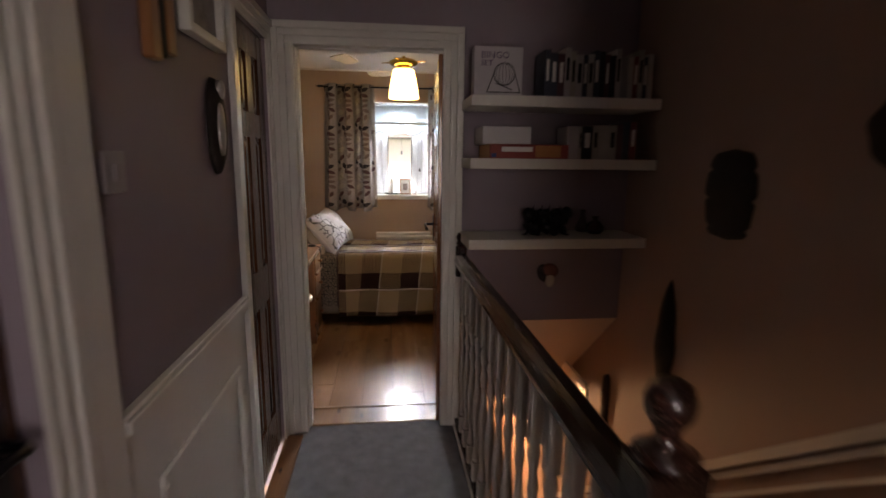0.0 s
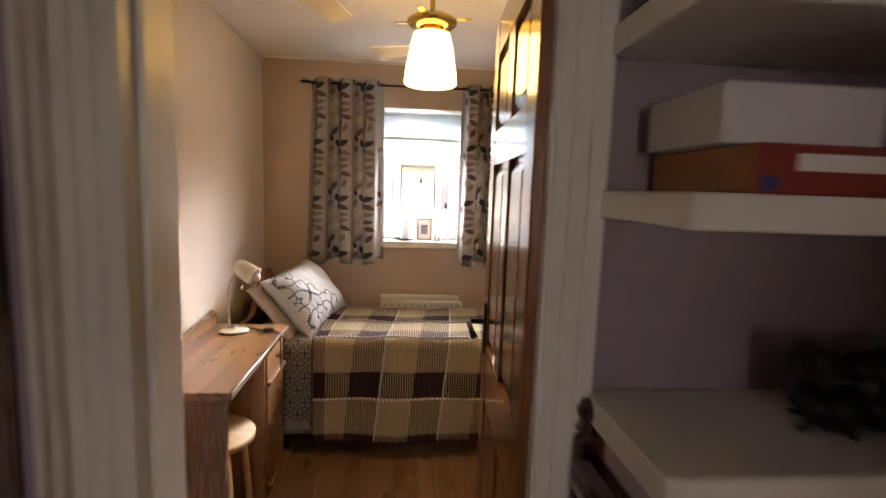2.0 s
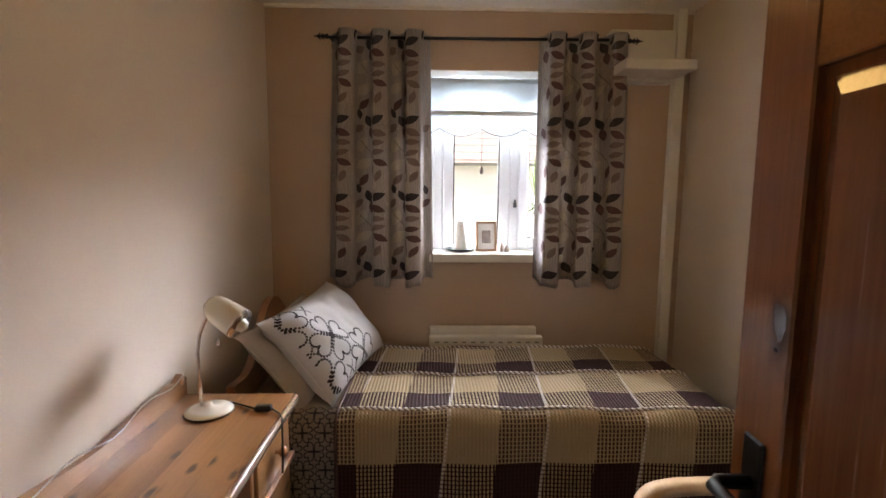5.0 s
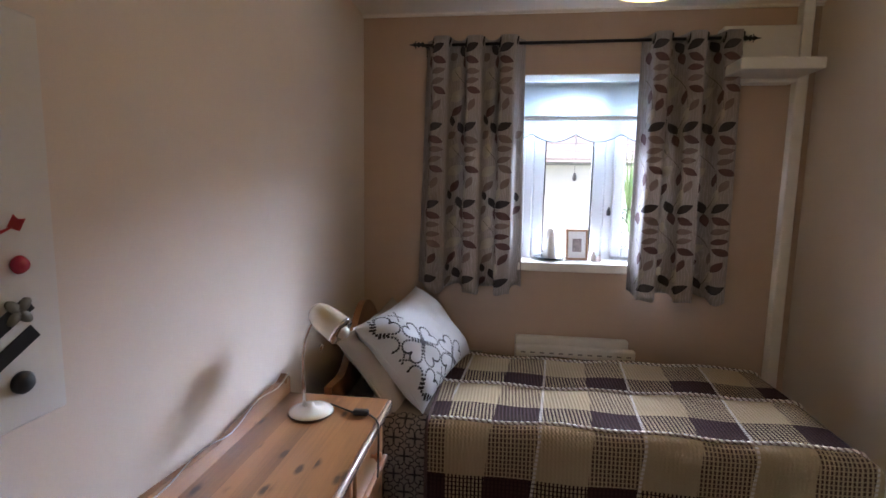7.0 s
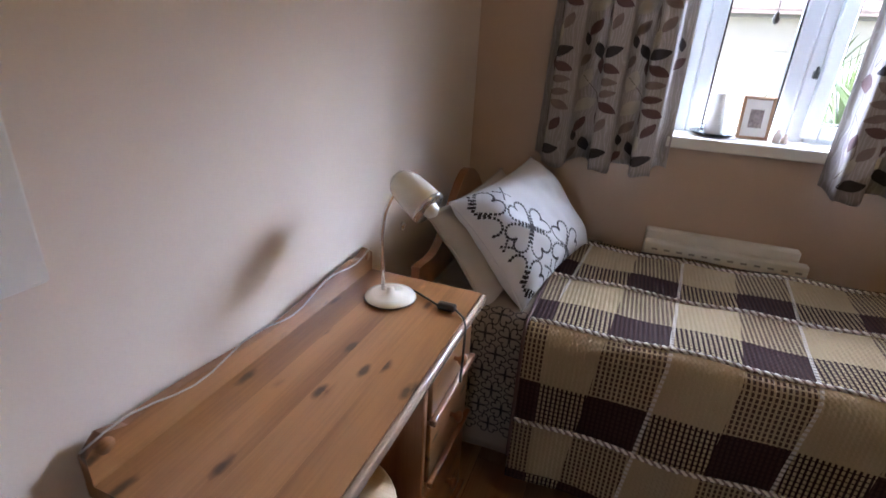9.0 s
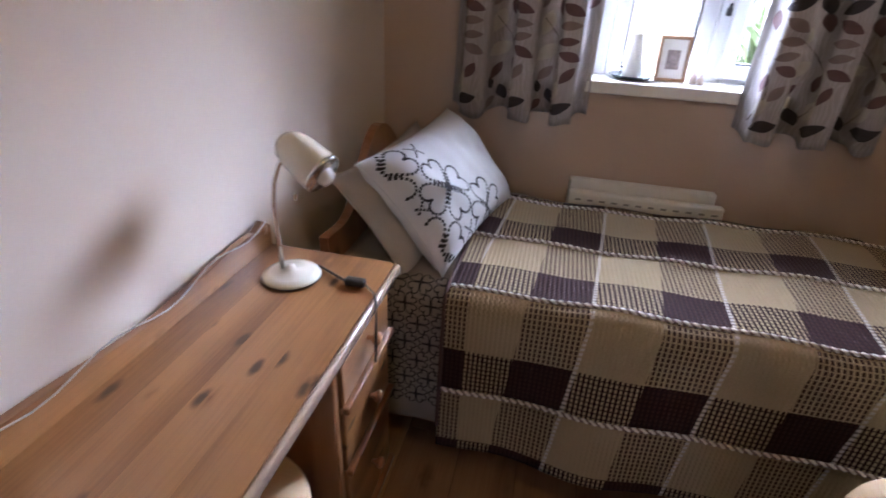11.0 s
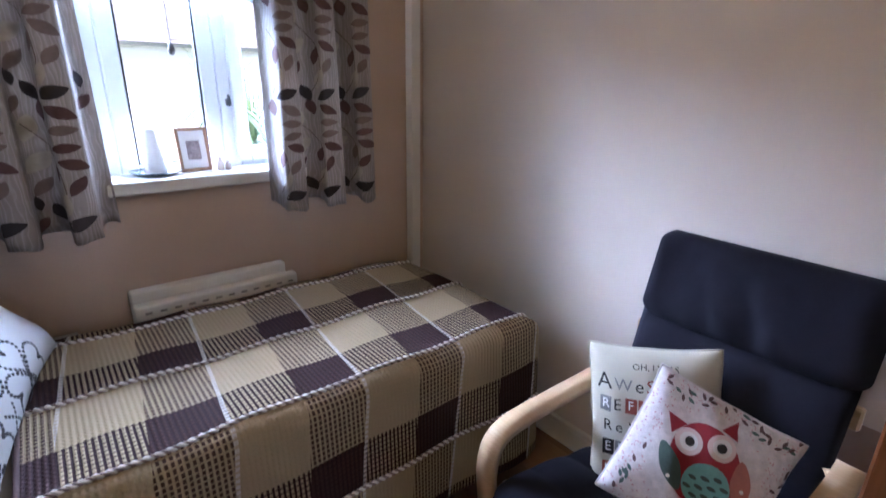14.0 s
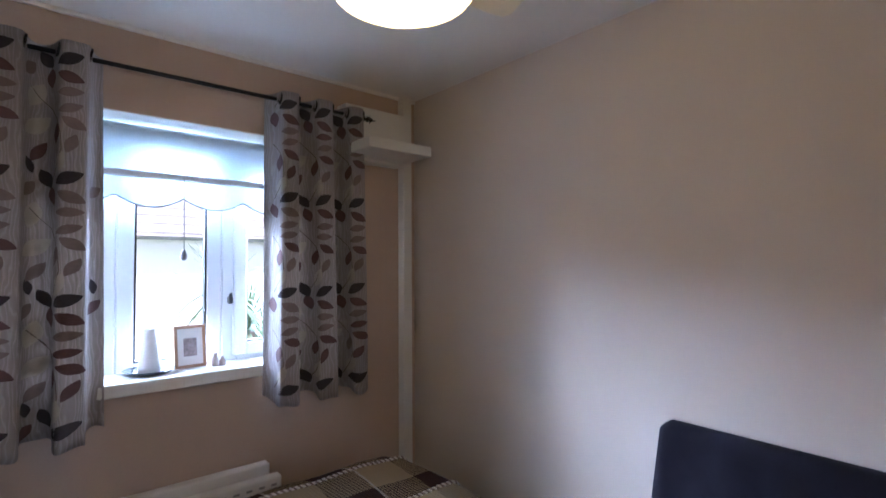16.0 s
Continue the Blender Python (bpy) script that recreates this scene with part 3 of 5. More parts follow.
def casement(x0, x1, z0, z1, inner):
    fr = boxes((x0, x0 + 0.06, FY0, FY1, z0, z1), (x1 - 0.06, x1, FY0, FY1, z0, z1), (x0 + 0.06, x1 - 0.06, FY0, FY1, z0, z0 + 0.06), (x0 + 0.06, x1 - 0.06, FY0, FY1, z1 - 0.06, z1), bevel=0.006)
    if inner:
        for r in ((x0 + 0.045, x0 + 0.1, FY0 - 0.02, FY0 + 0.03, z0 + 0.045, z1 - 0.045), (x1 - 0.1, x1 - 0.045, FY0 - 0.02, FY0 + 0.03, z0 + 0.045, z1 - 0.045),
                  (x0 + 0.1, x1 - 0.1, FY0 - 0.02, FY0 + 0.03, z0 + 0.045, z0 + 0.1), (x0 + 0.1, x1 - 0.1, FY0 - 0.02, FY0 + 0.03, z1 - 0.1, z1 - 0.045)):
            box(fr, *r, bevel=0.006)
    frame_ob = part("window_frame", fr, FRAME_UPVC, win)
    pane = part("pane", boxes((x0 + 0.05, x1 - 0.05, FY0 + 0.033, FY0 + 0.039, z0 + 0.05, z1 - 0.05)), GLASS, win)
    pane.visible_shadow = False
    e = 0.1 if inner else 0.06
    gx0, gx1, gz0, gz1, gy = x0 + e, x1 - e, z0 + e, z1 - e, FY0 + (0.0 if inner else 0.004)
    part("gasket", boxes((gx0, gx0 + 0.006, gy, gy + 0.03, gz0, gz1), (gx1 - 0.006, gx1, gy, gy + 0.03, gz0, gz1), (gx0 + 0.006, gx1 - 0.006, gy, gy + 0.03, gz0, gz0 + 0.006), (gx0 + 0.006, gx1 - 0.006, gy, gy + 0.03, gz1 - 0.006, gz1)), BLACK_PLASTIC, win, "dark rubber gasket")
    return frame_ob


casement(WX0 + 0.004, 0.035, WZ0, WZ1, True)
casement(0.035, 0.41, WZ0, WZ1, False)
casement(0.41, WX1 - 0.004, WZ0, WZ1, True)
part("window_handle", boxes((0.425, 0.443, 5.352, 5.378, 1.33, 1.36), (0.428, 0.44, 5.352, 5.364, 1.345, 1.375), bevel=0.004), BLACK_PLASTIC, win, "black window handle")
structure("window_sill", boxes((WX0 - 0.06, WX1 + 0.06, YW - 0.035, YW, 1.046, 1.092), (WX0 + 0.002, WX1 - 0.002, YW - 0.001, 5.40, 1.062, 1.0915), bevel=0.006, seg=2), TRIM, "white painted window sill board")

blind = thing("roller_blind", (0.24, 5.33, 0), 0, "white fabric roller blind with scalloped hem, half raised", "blind")
BX = 0.52
part("roller", tube([(-BX, 0, 1.99), (BX, 0, 1.99)], 0.022, 14), BLIND, blind, "", True)
thicken(part("fabric", sheet(lambda u, v: Vector((u, -0.021, v)), -BX, BX, 4, 1.835, 2.0, 4), BLIND, blind), 0.001)
part("hem_bar", boxes((-BX, BX, -0.032, -0.012, 1.815, 1.838), bevel=0.004), plain("hem_bar_cloth", (0.7, 0.71, 0.72), 0.8), blind, "grey hem bar")


def scallop(u, v):
    low = 1.748 - 0.04 * abs(math.sin(math.pi * u / 0.225)) ** 0.9
    return Vector((u, -0.022, low + (1.82 - low) * v))


thicken(part("scalloped_hem", sheet(scallop, -BX, BX, 80, 0, 1, 3), BLIND, blind), 0.001)
part("braid_edge", tube([scallop(-BX + 2 * BX * i / 90, 0) + Vector((0, -0.002, 0)) for i in range(91)], 0.0035, 6), plain("braid_grey", (0.3, 0.31, 0.33), 0.9), blind, "grey braid edging")
part("pull_cord", tube([(0.0, -0.03, 1.82), (0.0, -0.032, 1.70), (0.001, -0.033, 1.545)], 0.0018, 6), plain("cord", (0.35, 0.35, 0.36), 0.9), blind)
part("pull_acorn", lathe([(0.002, 0.032), (0.006, 0.028), (0.010, 0.014), (0.0125, 0.004), (0.008, -0.008), (0.002, -0.012)], 12, None, (0.001, -0.033, 1.52)), plain("acorn_grey", (0.22, 0.22, 0.24), 0.4), blind, "dark acorn pull", True)

# ---- curtains ----
rod = thing("curtain_rod", (0, 5.15, 2.155), 0, "dark metal curtain rod with spiked finials", "curtain rod")
part("pole", tube([(-0.53, 0, 0.0), (0.94, 0, 0.008)], 0.008, 12), BLACK_IRON, rod, "", True)
for s, x in ((-1, -0.53), (1, 0.94)):
    bm = tube([(x + s * d, 0, 0.004) for d in (0.0, 0.008, 0.014, 0.022, 0.028, 0.036, 0.046, 0.056, 0.075)], [0.008, 0.014, 0.008, 0.008, 0.015, 0.006, 0.011, 0.005, 0.001], 12)
    tube([(x + s * 0.04, 0, 0.024), (x + s * 0.046, 0, 0.004), (x + s * 0.04, 0, -0.016)], [0.001, 0.005, 0.001], 8, bm)
    part("finial", bm, BLACK_IRON, rod, "", True)
for x in (-0.515, 0.93):
    part("bracket", boxes((x - 0.008, x + 0.008, 0.0, 0.08, -0.012, 0.0), (x - 0.014, x + 0.014, 0.072, 0.08, -0.04, 0.02), bevel=0.002), BLACK_IRON, rod)


# one repeat of the print, in metres from its dark pair: across, up, half length, half width, tilt, colour
LEAVES = (
    (0.045, 0.0, 0.040, 0.0195, 25, "dark"), (-0.026, 0.004, 0.032, 0.017, 115, "dark"),
    (0.052, -0.058, 0.037, 0.018, -22, "wine"), (-0.012, -0.052, 0.031, 0.0145, 98, "wine"),
    (0.050, -0.106, 0.035, 0.0150, 4, "taupe"), (0.050, -0.152, 0.033, 0.0145, 12, "taupe"),
    (0.062, -0.200, 0.034, 0.0165, -26, "wine"), (0.012, -0.236, 0.033, 0.0150, 76, "wine"),
    (-0.052, -0.284, 0.036, 0.0160, 58, "wine"), (0.056, -0.268, 0.031, 0.0145, 62, "taupe"),
    (-0.070, -0.330, 0.025, 0.0135, 104, "dark"), (-0.058, -0.105, 0.042, 0.023, 72, "pale"),
    (-0.050, -0.205, 0.044, 0.024, 40, "pale"), (0.020, -0.322, 0.040, 0.020, 68, "pale"), (-0.075, -0.030, 0.030, 0.017, 50, "taupe"),
)
TWIG = ((-0.068, -0.085), (-0.045, -0.115), (-0.015, -0.150), (0.012, -0.190), (0.028, -0.235), (0.032, -0.280), (0.012, -0.330), (-0.010, -0.372))
REPEAT = 0.372


def curtain(name, x0, x1, phase, seed, label):
    """A short eyelet curtain in three broad pleats with a printed branch and leaf pattern."""
    rng = random.Random(seed)
    z0, z1 = 0.95, 2.185
    run = (x1 - x0) * 1.36
    top = thing(name, (0, 0, 0), 0, label, "curtain", "curtains at the window")

    def surf(u, v):
        k = u / run
        drop = (z1 - v) / (z1 - z0)
        a = 2 * math.pi * 3 * k + phase + 0.35 * drop * math.sin(5 * k + seed)
        front = 1 - 2 * ((1 - math.cos(a)) / 2) ** 2.0
        depth = 0.048 + 0.010 * drop
        x = x0 + (x1 - x0) * k + 0.014 * math.sin(2 * a) * (0.5 + 0.5 * drop) + (0.075 if x0 < 0 and k < 0.5 else 0.02) * (k - 0.5) * drop
        y = 5.145 - depth * front + 0.007 * math.sin(2.3 * a + 4 * drop + seed) * drop - 0.01 * drop
        sway = 0.014 * math.cos(a) + 0.006 * math.sin(2.7 * a + seed)
        return Vector((x, y, v - sway * max(0.0, 1 - (v - z0) / 0.25)))

    cloth = part("cloth", sheet(surf, 0, run, 84, z0, z1, 44), CURTAIN, top, "pale crinkled cotton", True)
    thicken(cloth, 0.0015)
    mats = {"dark": (bmesh.new(), LEAF_DARK), "wine": (bmesh.new(), LEAF_WINE), "taupe": (bmesh.new(), LEAF_TAUPE), "pale": (bmesh.new(), LEAF_PALE), "stem": (bmesh.new(), STEM)}
    for c in range(4):
        uc = run * (c + 0.30) / 3 - 0.02
        for q in range(-1, 4):
            vc = 1.012 + q * REPEAT
            twig = [(uc + du, vc + REPEAT + dv) for du, dv in TWIG]
            for (ua, va), (ub, vb) in zip(twig, twig[1:]):
                if all(0.01 < u < run - 0.01 for u in (ua, ub)) and all(z0 + 0.01 < v < z1 - 0.01 for v in (va, vb)):
                    print_shape(mats["stem"][0], surf, [(ua - 0.0016, va), (ua + 0.0016, va), (ub + 0.0016, vb), (ub - 0.0016, vb)], 0.002, 1)
            for n, (du, dv, a, b, turn, col) in enumerate(LEAVES):
                u, v = uc + du + rng.uniform(-0.004, 0.004), vc + dv + rng.uniform(-0.004, 0.004)
                if rng.random() < 0.12 and col in ("wine", "taupe"):
                    col = "taupe" if col == "wine" else "wine"
                if 0.026 < u < run - 0.026 and z0 + 0.022 < v < z1 - 0.03:
                    print_shape(mats[col][0], surf, oval(u, v, a, b, radians(turn + rng.uniform(-9, 9)), 18, 0.6), (0.0016 if col == "pale" else 0.0022) + 0.0002 * (n % 3), 3)
    for key, (bm, m) in mats.items():
        part("leaf_print" if key != "stem" else "stem_print", bm, m, top, {"dark": "black printed leaves", "wine": "wine brown printed leaves", "taupe": "taupe printed leaves", "pale": "cream printed leaves", "stem": "thin printed stems"}[key], True)["kind"] = "stuff"
    for c in range(6):
        p = surf(run * (c + 0.5) / 6, 2.157)
        ring = [(p.x + 0.004 * math.sin(k * math.pi / 8), p.y + 0.026 * math.cos(k * math.pi / 8) * 0.4, 2.158 + 0.022 * math.sin(k * math.pi / 8)) for k in range(17)]
        part("eyelet", tube(ring, 0.004, 6), BLACK_IRON, top, "dark metal eyelet", True)
    return top


curtain("curtain", -0.518, -0.035, 3.14, 3, "short pale curtain with dark leaf print hanging from the rod")
curtain("curtain", 0.508, 0.962, 3.14, 8, "short pale curtain with dark leaf print beside the corner shelf")

# ---- radiator, pipe boxing, corner shelf ----
rad = thing("radiator", (0.24, 5.17, 0), 0, "low white metal convector radiator under the window", "radiator")
part("back_panel", boxes((-0.275, 0.295, 0.012, 0.055, 0.33, 0.703), bevel=0.006), RADIATOR_WHITE, rad)
part("front_panel", boxes((-0.275, 0.315, -0.06, -0.012, 0.33, 0.672), bevel=0.008, seg=2), RADIATOR_WHITE, rad)
part("top_grille", boxes((-0.27, 0.29, -0.014, 0.014, 0.62, 0.645)), plain("grille_grey", (0.4, 0.39, 0.36), 0.5), rad)
for i in range(12):
    x = -0.245 + i * 0.047
    part("slot", boxes((x, x + 0.022, -0.0615, -0.058, 0.639, 0.647)), plain("slot_shadow", (0.28, 0.27, 0.25), 0.6), rad)
structure("pipe_boxing", boxes((1.196, 1.248, 5.18, YW, 0.0, H), bevel=0.004), TRIM, "white painted boxing over a pipe in the corner")
shelf = thing("corner_shelf", (0, 0, 0), 0, "white box shelf high in the corner beside the curtain", "shelf")
part("board", boxes((0.855, 1.188, 4.95, 5.15, 1.98, 2.027), bevel=0.004), TRIM, shelf)
part("back_panel", boxes((0.855, 1.18, 5.15, 5.228, 1.965, 2.215), bevel=0.004), TRIM, shelf)

# ---- bed ----
bed = thing("bed", (0, 0, 0), 0, "pine single bed with scrolled headboard along the window wall", "bed")
part("side_rail", boxes((-0.72, 1.0, 4.36, 4.385, 0.22, 0.36), bevel=0.006), PINE_UP, bed)
part("side_rail", boxes((-0.72, 1.0, 5.10, 5.125, 0.22, 0.36), bevel=0.006), PINE_UP, bed)
for x in (-0.77, 0.97):
    for y in (4.345, 5.085):
        part("leg", boxes((x, x + 0.055, y, y + 0.055, 0, 0.40), bevel=0.008), PINE_UP, bed)
ys = [4.33 + 0.82 * i / 28 for i in range(29)]
crest = [(y, 0.71 + 0.25 * math.exp(-((y - 4.80) / 0.21) ** 2) + 0.012 * math.cos(5 * math.pi * (y - 4.33) / 0.82)) for y in ys]
part("headboard", slab([(4.33, 0.30)] + crest + [(5.15, 0.30)], 0.030, "x", at=(-0.748, 0, 0)), PINE_UP, bed, "scrolled solid pine board")
part("mattress", boxes((-0.717, 1.0, 4.33, 5.12, 0.34, 0.60), bevel=0.05, seg=4), PILLOW, bed, "", True)


def hang(top_z, y1, v):
    """The side of a cloth that rolls over the front edge: v runs from the edge downwards."""
    r = 0.045
    if v <= 0:
        return y1 + r - v * 1.0, top_z
    q = r * math.pi / 2
    if v < q:
        a = v / r
        return y1 + r - r * math.sin(a), top_z - r + r * math.cos(a)
    return y1, top_z - r - (v - q)


def sheet_surf(u, v):
    y, z = hang(0.625, 4.315, v)
    return Vector((u, y + 0.006 * math.sin(26 * u) * max(0, v), z))


fitted = thing("bed_sheet", (0, 0, 0), 0, "brown patterned sheet hanging over the bed beside the desk", "bed linen")
thicken(part("cloth", sheet(sheet_surf, -0.714, -0.20, 24, -0.78, 0.55, 40), SHEET, fitted, "", True), 0.003)


def heart_chain(bm, surf, u, v, s, d, w, lim=(9, 9), turn=math.pi / 4):
    """A cross of four stitched hearts."""
    for q in range(4):
        c, n = math.cos(q * math.pi / 2 + turn), math.sin(q * math.pi / 2 + turn)
        for k in range(36):
            t = 2 * math.pi * k / 36
            a = 0.5 + 0.42 * (0.8125 * math.cos(t) - 0.3125 * math.cos(2 * t) - 0.125 * math.cos(3 * t) - 0.0625 * math.cos(4 * t)) / 0.9
            b = 0.42 * math.sin(t) ** 3
            x, y = (a * c - b * n) * s, (a * n + b * c) * s
            if abs(u + x) < lim[0] and abs(v + y) < lim[1]:
                print_shape(bm, surf, [(u + x - w, v + y), (u + x, v + y - w), (u + x + w, v + y), (u + x, v + y + w)], d, 1)
    for q in range(-4, 5):
        arm, lean = q * s * 0.1, turn - math.pi / 4
        for x, y in ((arm * math.cos(lean), arm * math.sin(lean)), (-arm * math.sin(lean), arm * math.cos(lean))):
            if abs(u + x) < lim[0] and abs(v + y) < lim[1]:
                print_shape(bm, surf, [(u + x - w, v + y), (u + x, v + y - w), (u + x + w, v + y), (u + x, v + y + w)], d, 1)


bm = bmesh.new()
for i in range(7):
    for j in range(7):
        u, v = -0.675 + i * 0.078 + (0.039 if j % 2 else 0), 0.02 + j * 0.070
        if u < -0.25:
            heart_chain(bm, sheet_surf, u, v, 0.044, -0.0025, 0.0028)
part("stitch_print", bm, INK, fitted, "dark stitched heart pattern")["kind"] = "stuff"

BX0, BX1, BY1, BTOP = -0.350, 1.02, 4.25, 0.650


def blanket_surf(u, v):
    """u along the bed, v from the back edge (negative) over the front edge and down."""
    sag = 0.007 * math.sin(5.1 * u + 1.0) * math.sin(4.3 * v + 0.6) + 0.004 * math.sin(17 * u + 9 * v)
    over = u - BX1
    y, z = hang(BTOP, BY1, v)
    hem = max(0.0, v - 0.08)
    x = u
    if over > 0:
        r = 0.05
        a = min(over / r, math.pi / 2)
        x = BX1 + r * math.sin(a)
        dz = r - r * math.cos(a) + max(0.0, over - r * math.pi / 2)
        if v > 0:
            k = min(1.0, v / 0.1)
            x = x + 0.03 * k * min(1.0, over / 0.08)
            z = min(z, BTOP - dz) - 0.25 * min(hem, dz)
            y = y + 0.18 * over * k
        else:
            z = z - dz
    y -= hem * (0.035 * math.sin(7.3 * u + 0.5) + 0.02 * math.sin(15 * u) + 0.05)
    z = max(z + sag * (1 if v < 0.05 else 0.4), 0.055 + 0.012 * math.sin(9 * u))
    back = max(0.0, -0.70 - v)
    z -= back * 0.25
    return Vector((x, y, z))


cover = thing("plaid_blanket", (0, 0, 0), 0, "brown and cream woven plaid blanket spread over the bed", "blanket")
ob = part("cloth", sheet(blanket_surf, BX0, 1.36, 110, -0.815, 0.575, 100), BLANKET, cover, "", True)
thicken(ob, 0.006, 0.0)
BRAID = (plain("braid_wool", (0.74, 0.70, 0.64), 0.95), plain("braid_wool_brown", (0.24, 0.18, 0.16), 0.95))
for row in (0.0, -0.345, -0.69, 0.345):
    pts = [lift(blanket_surf, BX0 + 0.01 + i * 0.0032, row - 0.004, -0.006) for i in range(int((1.08 - BX0) / 0.0032))]
    for k in (0, 1):
        strand = [p + Vector((0, 0.0036 * math.cos(i * 0.9 + k * math.pi), 0.0036 * math.sin(i * 0.9 + k * math.pi))) for i, p in enumerate(pts)]
        part("braid", tube(strand, 0.0040 - 0.0008 * k, 5), BRAID[k], cover, ("white twisted braid", "brown twisted braid")[k], True)
part("fold_edge", tube([lift(blanket_surf, BX0, -0.80 + i * 0.03, -0.004) for i in range(44)], 0.006, 6), plain("blanket_edge", (0.08, 0.045, 0.04), 0.95), cover, "brown folded edge", True)


# ---- pillows and cushions ----
def cushion_surface(center, along, up, w, h, puff, pinch=0.10):
    """A stuffed square: returns functions for its front and its back."""
    c, a = Vector(center), Vector(along).normalized()
    t = Vector(up)
    t = (t - a * t.dot(a)).normalized()
    n = a.cross(t)

    def face(side):
        def surf(u, v):
            x, y = max(-1, min(1, 2 * u / w)), max(-1, min(1, 2 * v / h))
            sx, sy = 1 - pinch * (1 - y * y) * abs(x), 1 - pinch * (1 - x * x) * abs(y)
            hh = puff * (max(0.0, 1 - x ** 4) * max(0.0, 1 - y ** 4)) ** 0.6
            hh += 0.004 * math.sin(9 * x + 5 * y) * (1 - x * x) * (1 - y * y)
            edge = (1 - x ** 6) * (1 - y ** 6)
            hh += edge * (0.011 * noise.noise(Vector((u * 7 + c.x * 9, v * 7, side))) + 0.006 * noise.noise(Vector((u * 19, v * 12 + u * 9, side + 4 * c.y))))
            sx *= 1 + 0.012 * noise.noise(Vector((v * 16, c.x * 7, 2.0)))
            sy *= 1 + 0.015 * noise.noise(Vector((u * 16, c.y * 7, 5.0)))
            return c + a * (x * w / 2 * sx) + t * (y * h / 2 * sy) + n * hh * side
        return surf
    return face(1), face(-1)


def pillow(name, label, material, center, along, up, w, h, puff, category="pillow"):
    top = thing(name, (0, 0, 0), 0, label, category)
    front, back = cushion_surface(center, along, up, w, h, puff, 0.05 if category == "cushion" else 0.10)
    bm = sheet(front, -w / 2, w / 2, 48, -h / 2, h / 2, 40)
    sheet(back, -w / 2, w / 2, 48, -h / 2, h / 2, 40, bm)
    bmesh.ops.remove_doubles(bm, verts=bm.verts, dist=0.0008)
    part("cover", bm, material, top, "", True)
    edge = [front(u, v) for u, v in [(-w / 2 + w * i / 20, -h / 2) for i in range(20)] + [(w / 2, -h / 2 + h * i / 20) for i in range(20)] +
            [(w / 2 - w * i / 20, h / 2) for i in range(20)] + [(-w / 2, h / 2 - h * i / 20) for i in range(21)]]
    part("seam", tube(edge, 0.0028, 6), material, top, "", True)
    return top, front


pillow("pillow", "pale pillow behind the printed one on the bed, its shade in the colour", PILLOW_SHADED, (-0.565, 4.655, 0.765), (0.14, 1, 0.06), (-0.62, 0, 0.78), 0.60, 0.37, 0.055)
top, face = pillow("pillow", "white pillow with black stitched heart pattern leaning on the headboard", PILLOW, (-0.458, 4.69, 0.803), (0.22, 1, 0.08), (-0.66, 0.1, 0.72), 0.61, 0.41, 0.10)
bm = bmesh.new()
for u, v in ((-0.160, -0.008), (-0.300, -0.150), (-0.300, 0.135), (-0.020, -0.150)):
    heart_chain(bm, face, u, v, 0.118, 0.006, 0.0060, (0.288, 0.190), 0.0)
for u, v in ((-0.158, 0.142), (-0.280, -0.010), (-0.158, -0.160)):
    for q in range(-3, 4):
        for x, y in ((q * 0.007, q * 0.007), (q * 0.007, -q * 0.007)):
            if abs(u + x) < 0.288 and abs(v + y) < 0.19:
                print_shape(bm, face, [(u + x - 0.0052, v + y), (u + x, v + y - 0.0052), (u + x + 0.0052, v + y), (u + x, v + y + 0.0052)], 0.006, 1)
part("stitch_print", bm, INK, top, "black stitched hearts")["kind"] = "stuff"

LETTER_CLOTH = plain("cream_cushion_cloth", (0.54, 0.505, 0.405), 0.9, 0.05, 8.0, 0.35, 350)
OWL_CLOTH = plain("pink_flecked_cushion_cloth", (0.62, 0.565, 0.555), 0.9, 0.22, 60.0, 0.6, 350)
RED = plain("red_print", (0.27, 0.018, 0.03), 0.85, 0.15, 25.0, 0.15)
TEAL = plain("teal_print", (0.20, 0.44, 0.42), 0.85, 0.15, 25.0, 0.15)
GREEN = plain("grey_green_print", (0.07, 0.11, 0.10), 0.85, 0.2, 25.0, 0.15)
CORAL = plain("coral_print", (0.40, 0.15, 0.11), 0.85, 0.2, 25.0, 0.15)
ROSE = plain("pale_rose_print", (0.72, 0.60, 0.58), 0.85, 0.08, 25.0, 0.15)
WHITE_PRINT = plain("white_print", (0.80, 0.79, 0.77), 0.85, 0.04, 25.0, 0.1)

top, face = pillow("lettered_cushion", "cream cushion printed with ransom-note lettering on the armchair", LETTER_CLOTH, (0.975, 3.75, 0.567), (0.16, -0.30, 0.05), (0.25, 0.08, 0.95), 0.335, 0.40, 0.055, "cushion")
ink, red, grey = bmesh.new(), bmesh.new(), bmesh.new()
letters("OH, I WAS", 0.024, ink, face, -0.05, 0.145, 0.002)
pos = -0.145
for ch, size, b in (("A", 0.062, ink), ("W", 0.046, grey), ("e", 0.05, ink), ("S", 0.05, red), ("o", 0.05, ink)):
    pos += letters(ch, size, b, face, pos, 0.085, 0.002) + 0.006


def tile_letters(row, v, size, start):
    """Letters on little coloured squares, as if cut from a newspaper."""
    u = start
    for ch, back in row:
        wide = size * 0.62
        if back is not None:
            print_shape(back, face, [(u - 0.003, v - 0.006), (u + wide, v - 0.008), (u + wide + 0.002, v + size * 0.78), (u - 0.002, v + size * 0.8)], 0.0016, 2)
            letters(ch, size * 0.8, pale, face, u + 0.004, v + 0.004, 0.0028)
        else:
            letters(ch, size, ink, face, u, v, 0.002)
        u += wide + 0.007


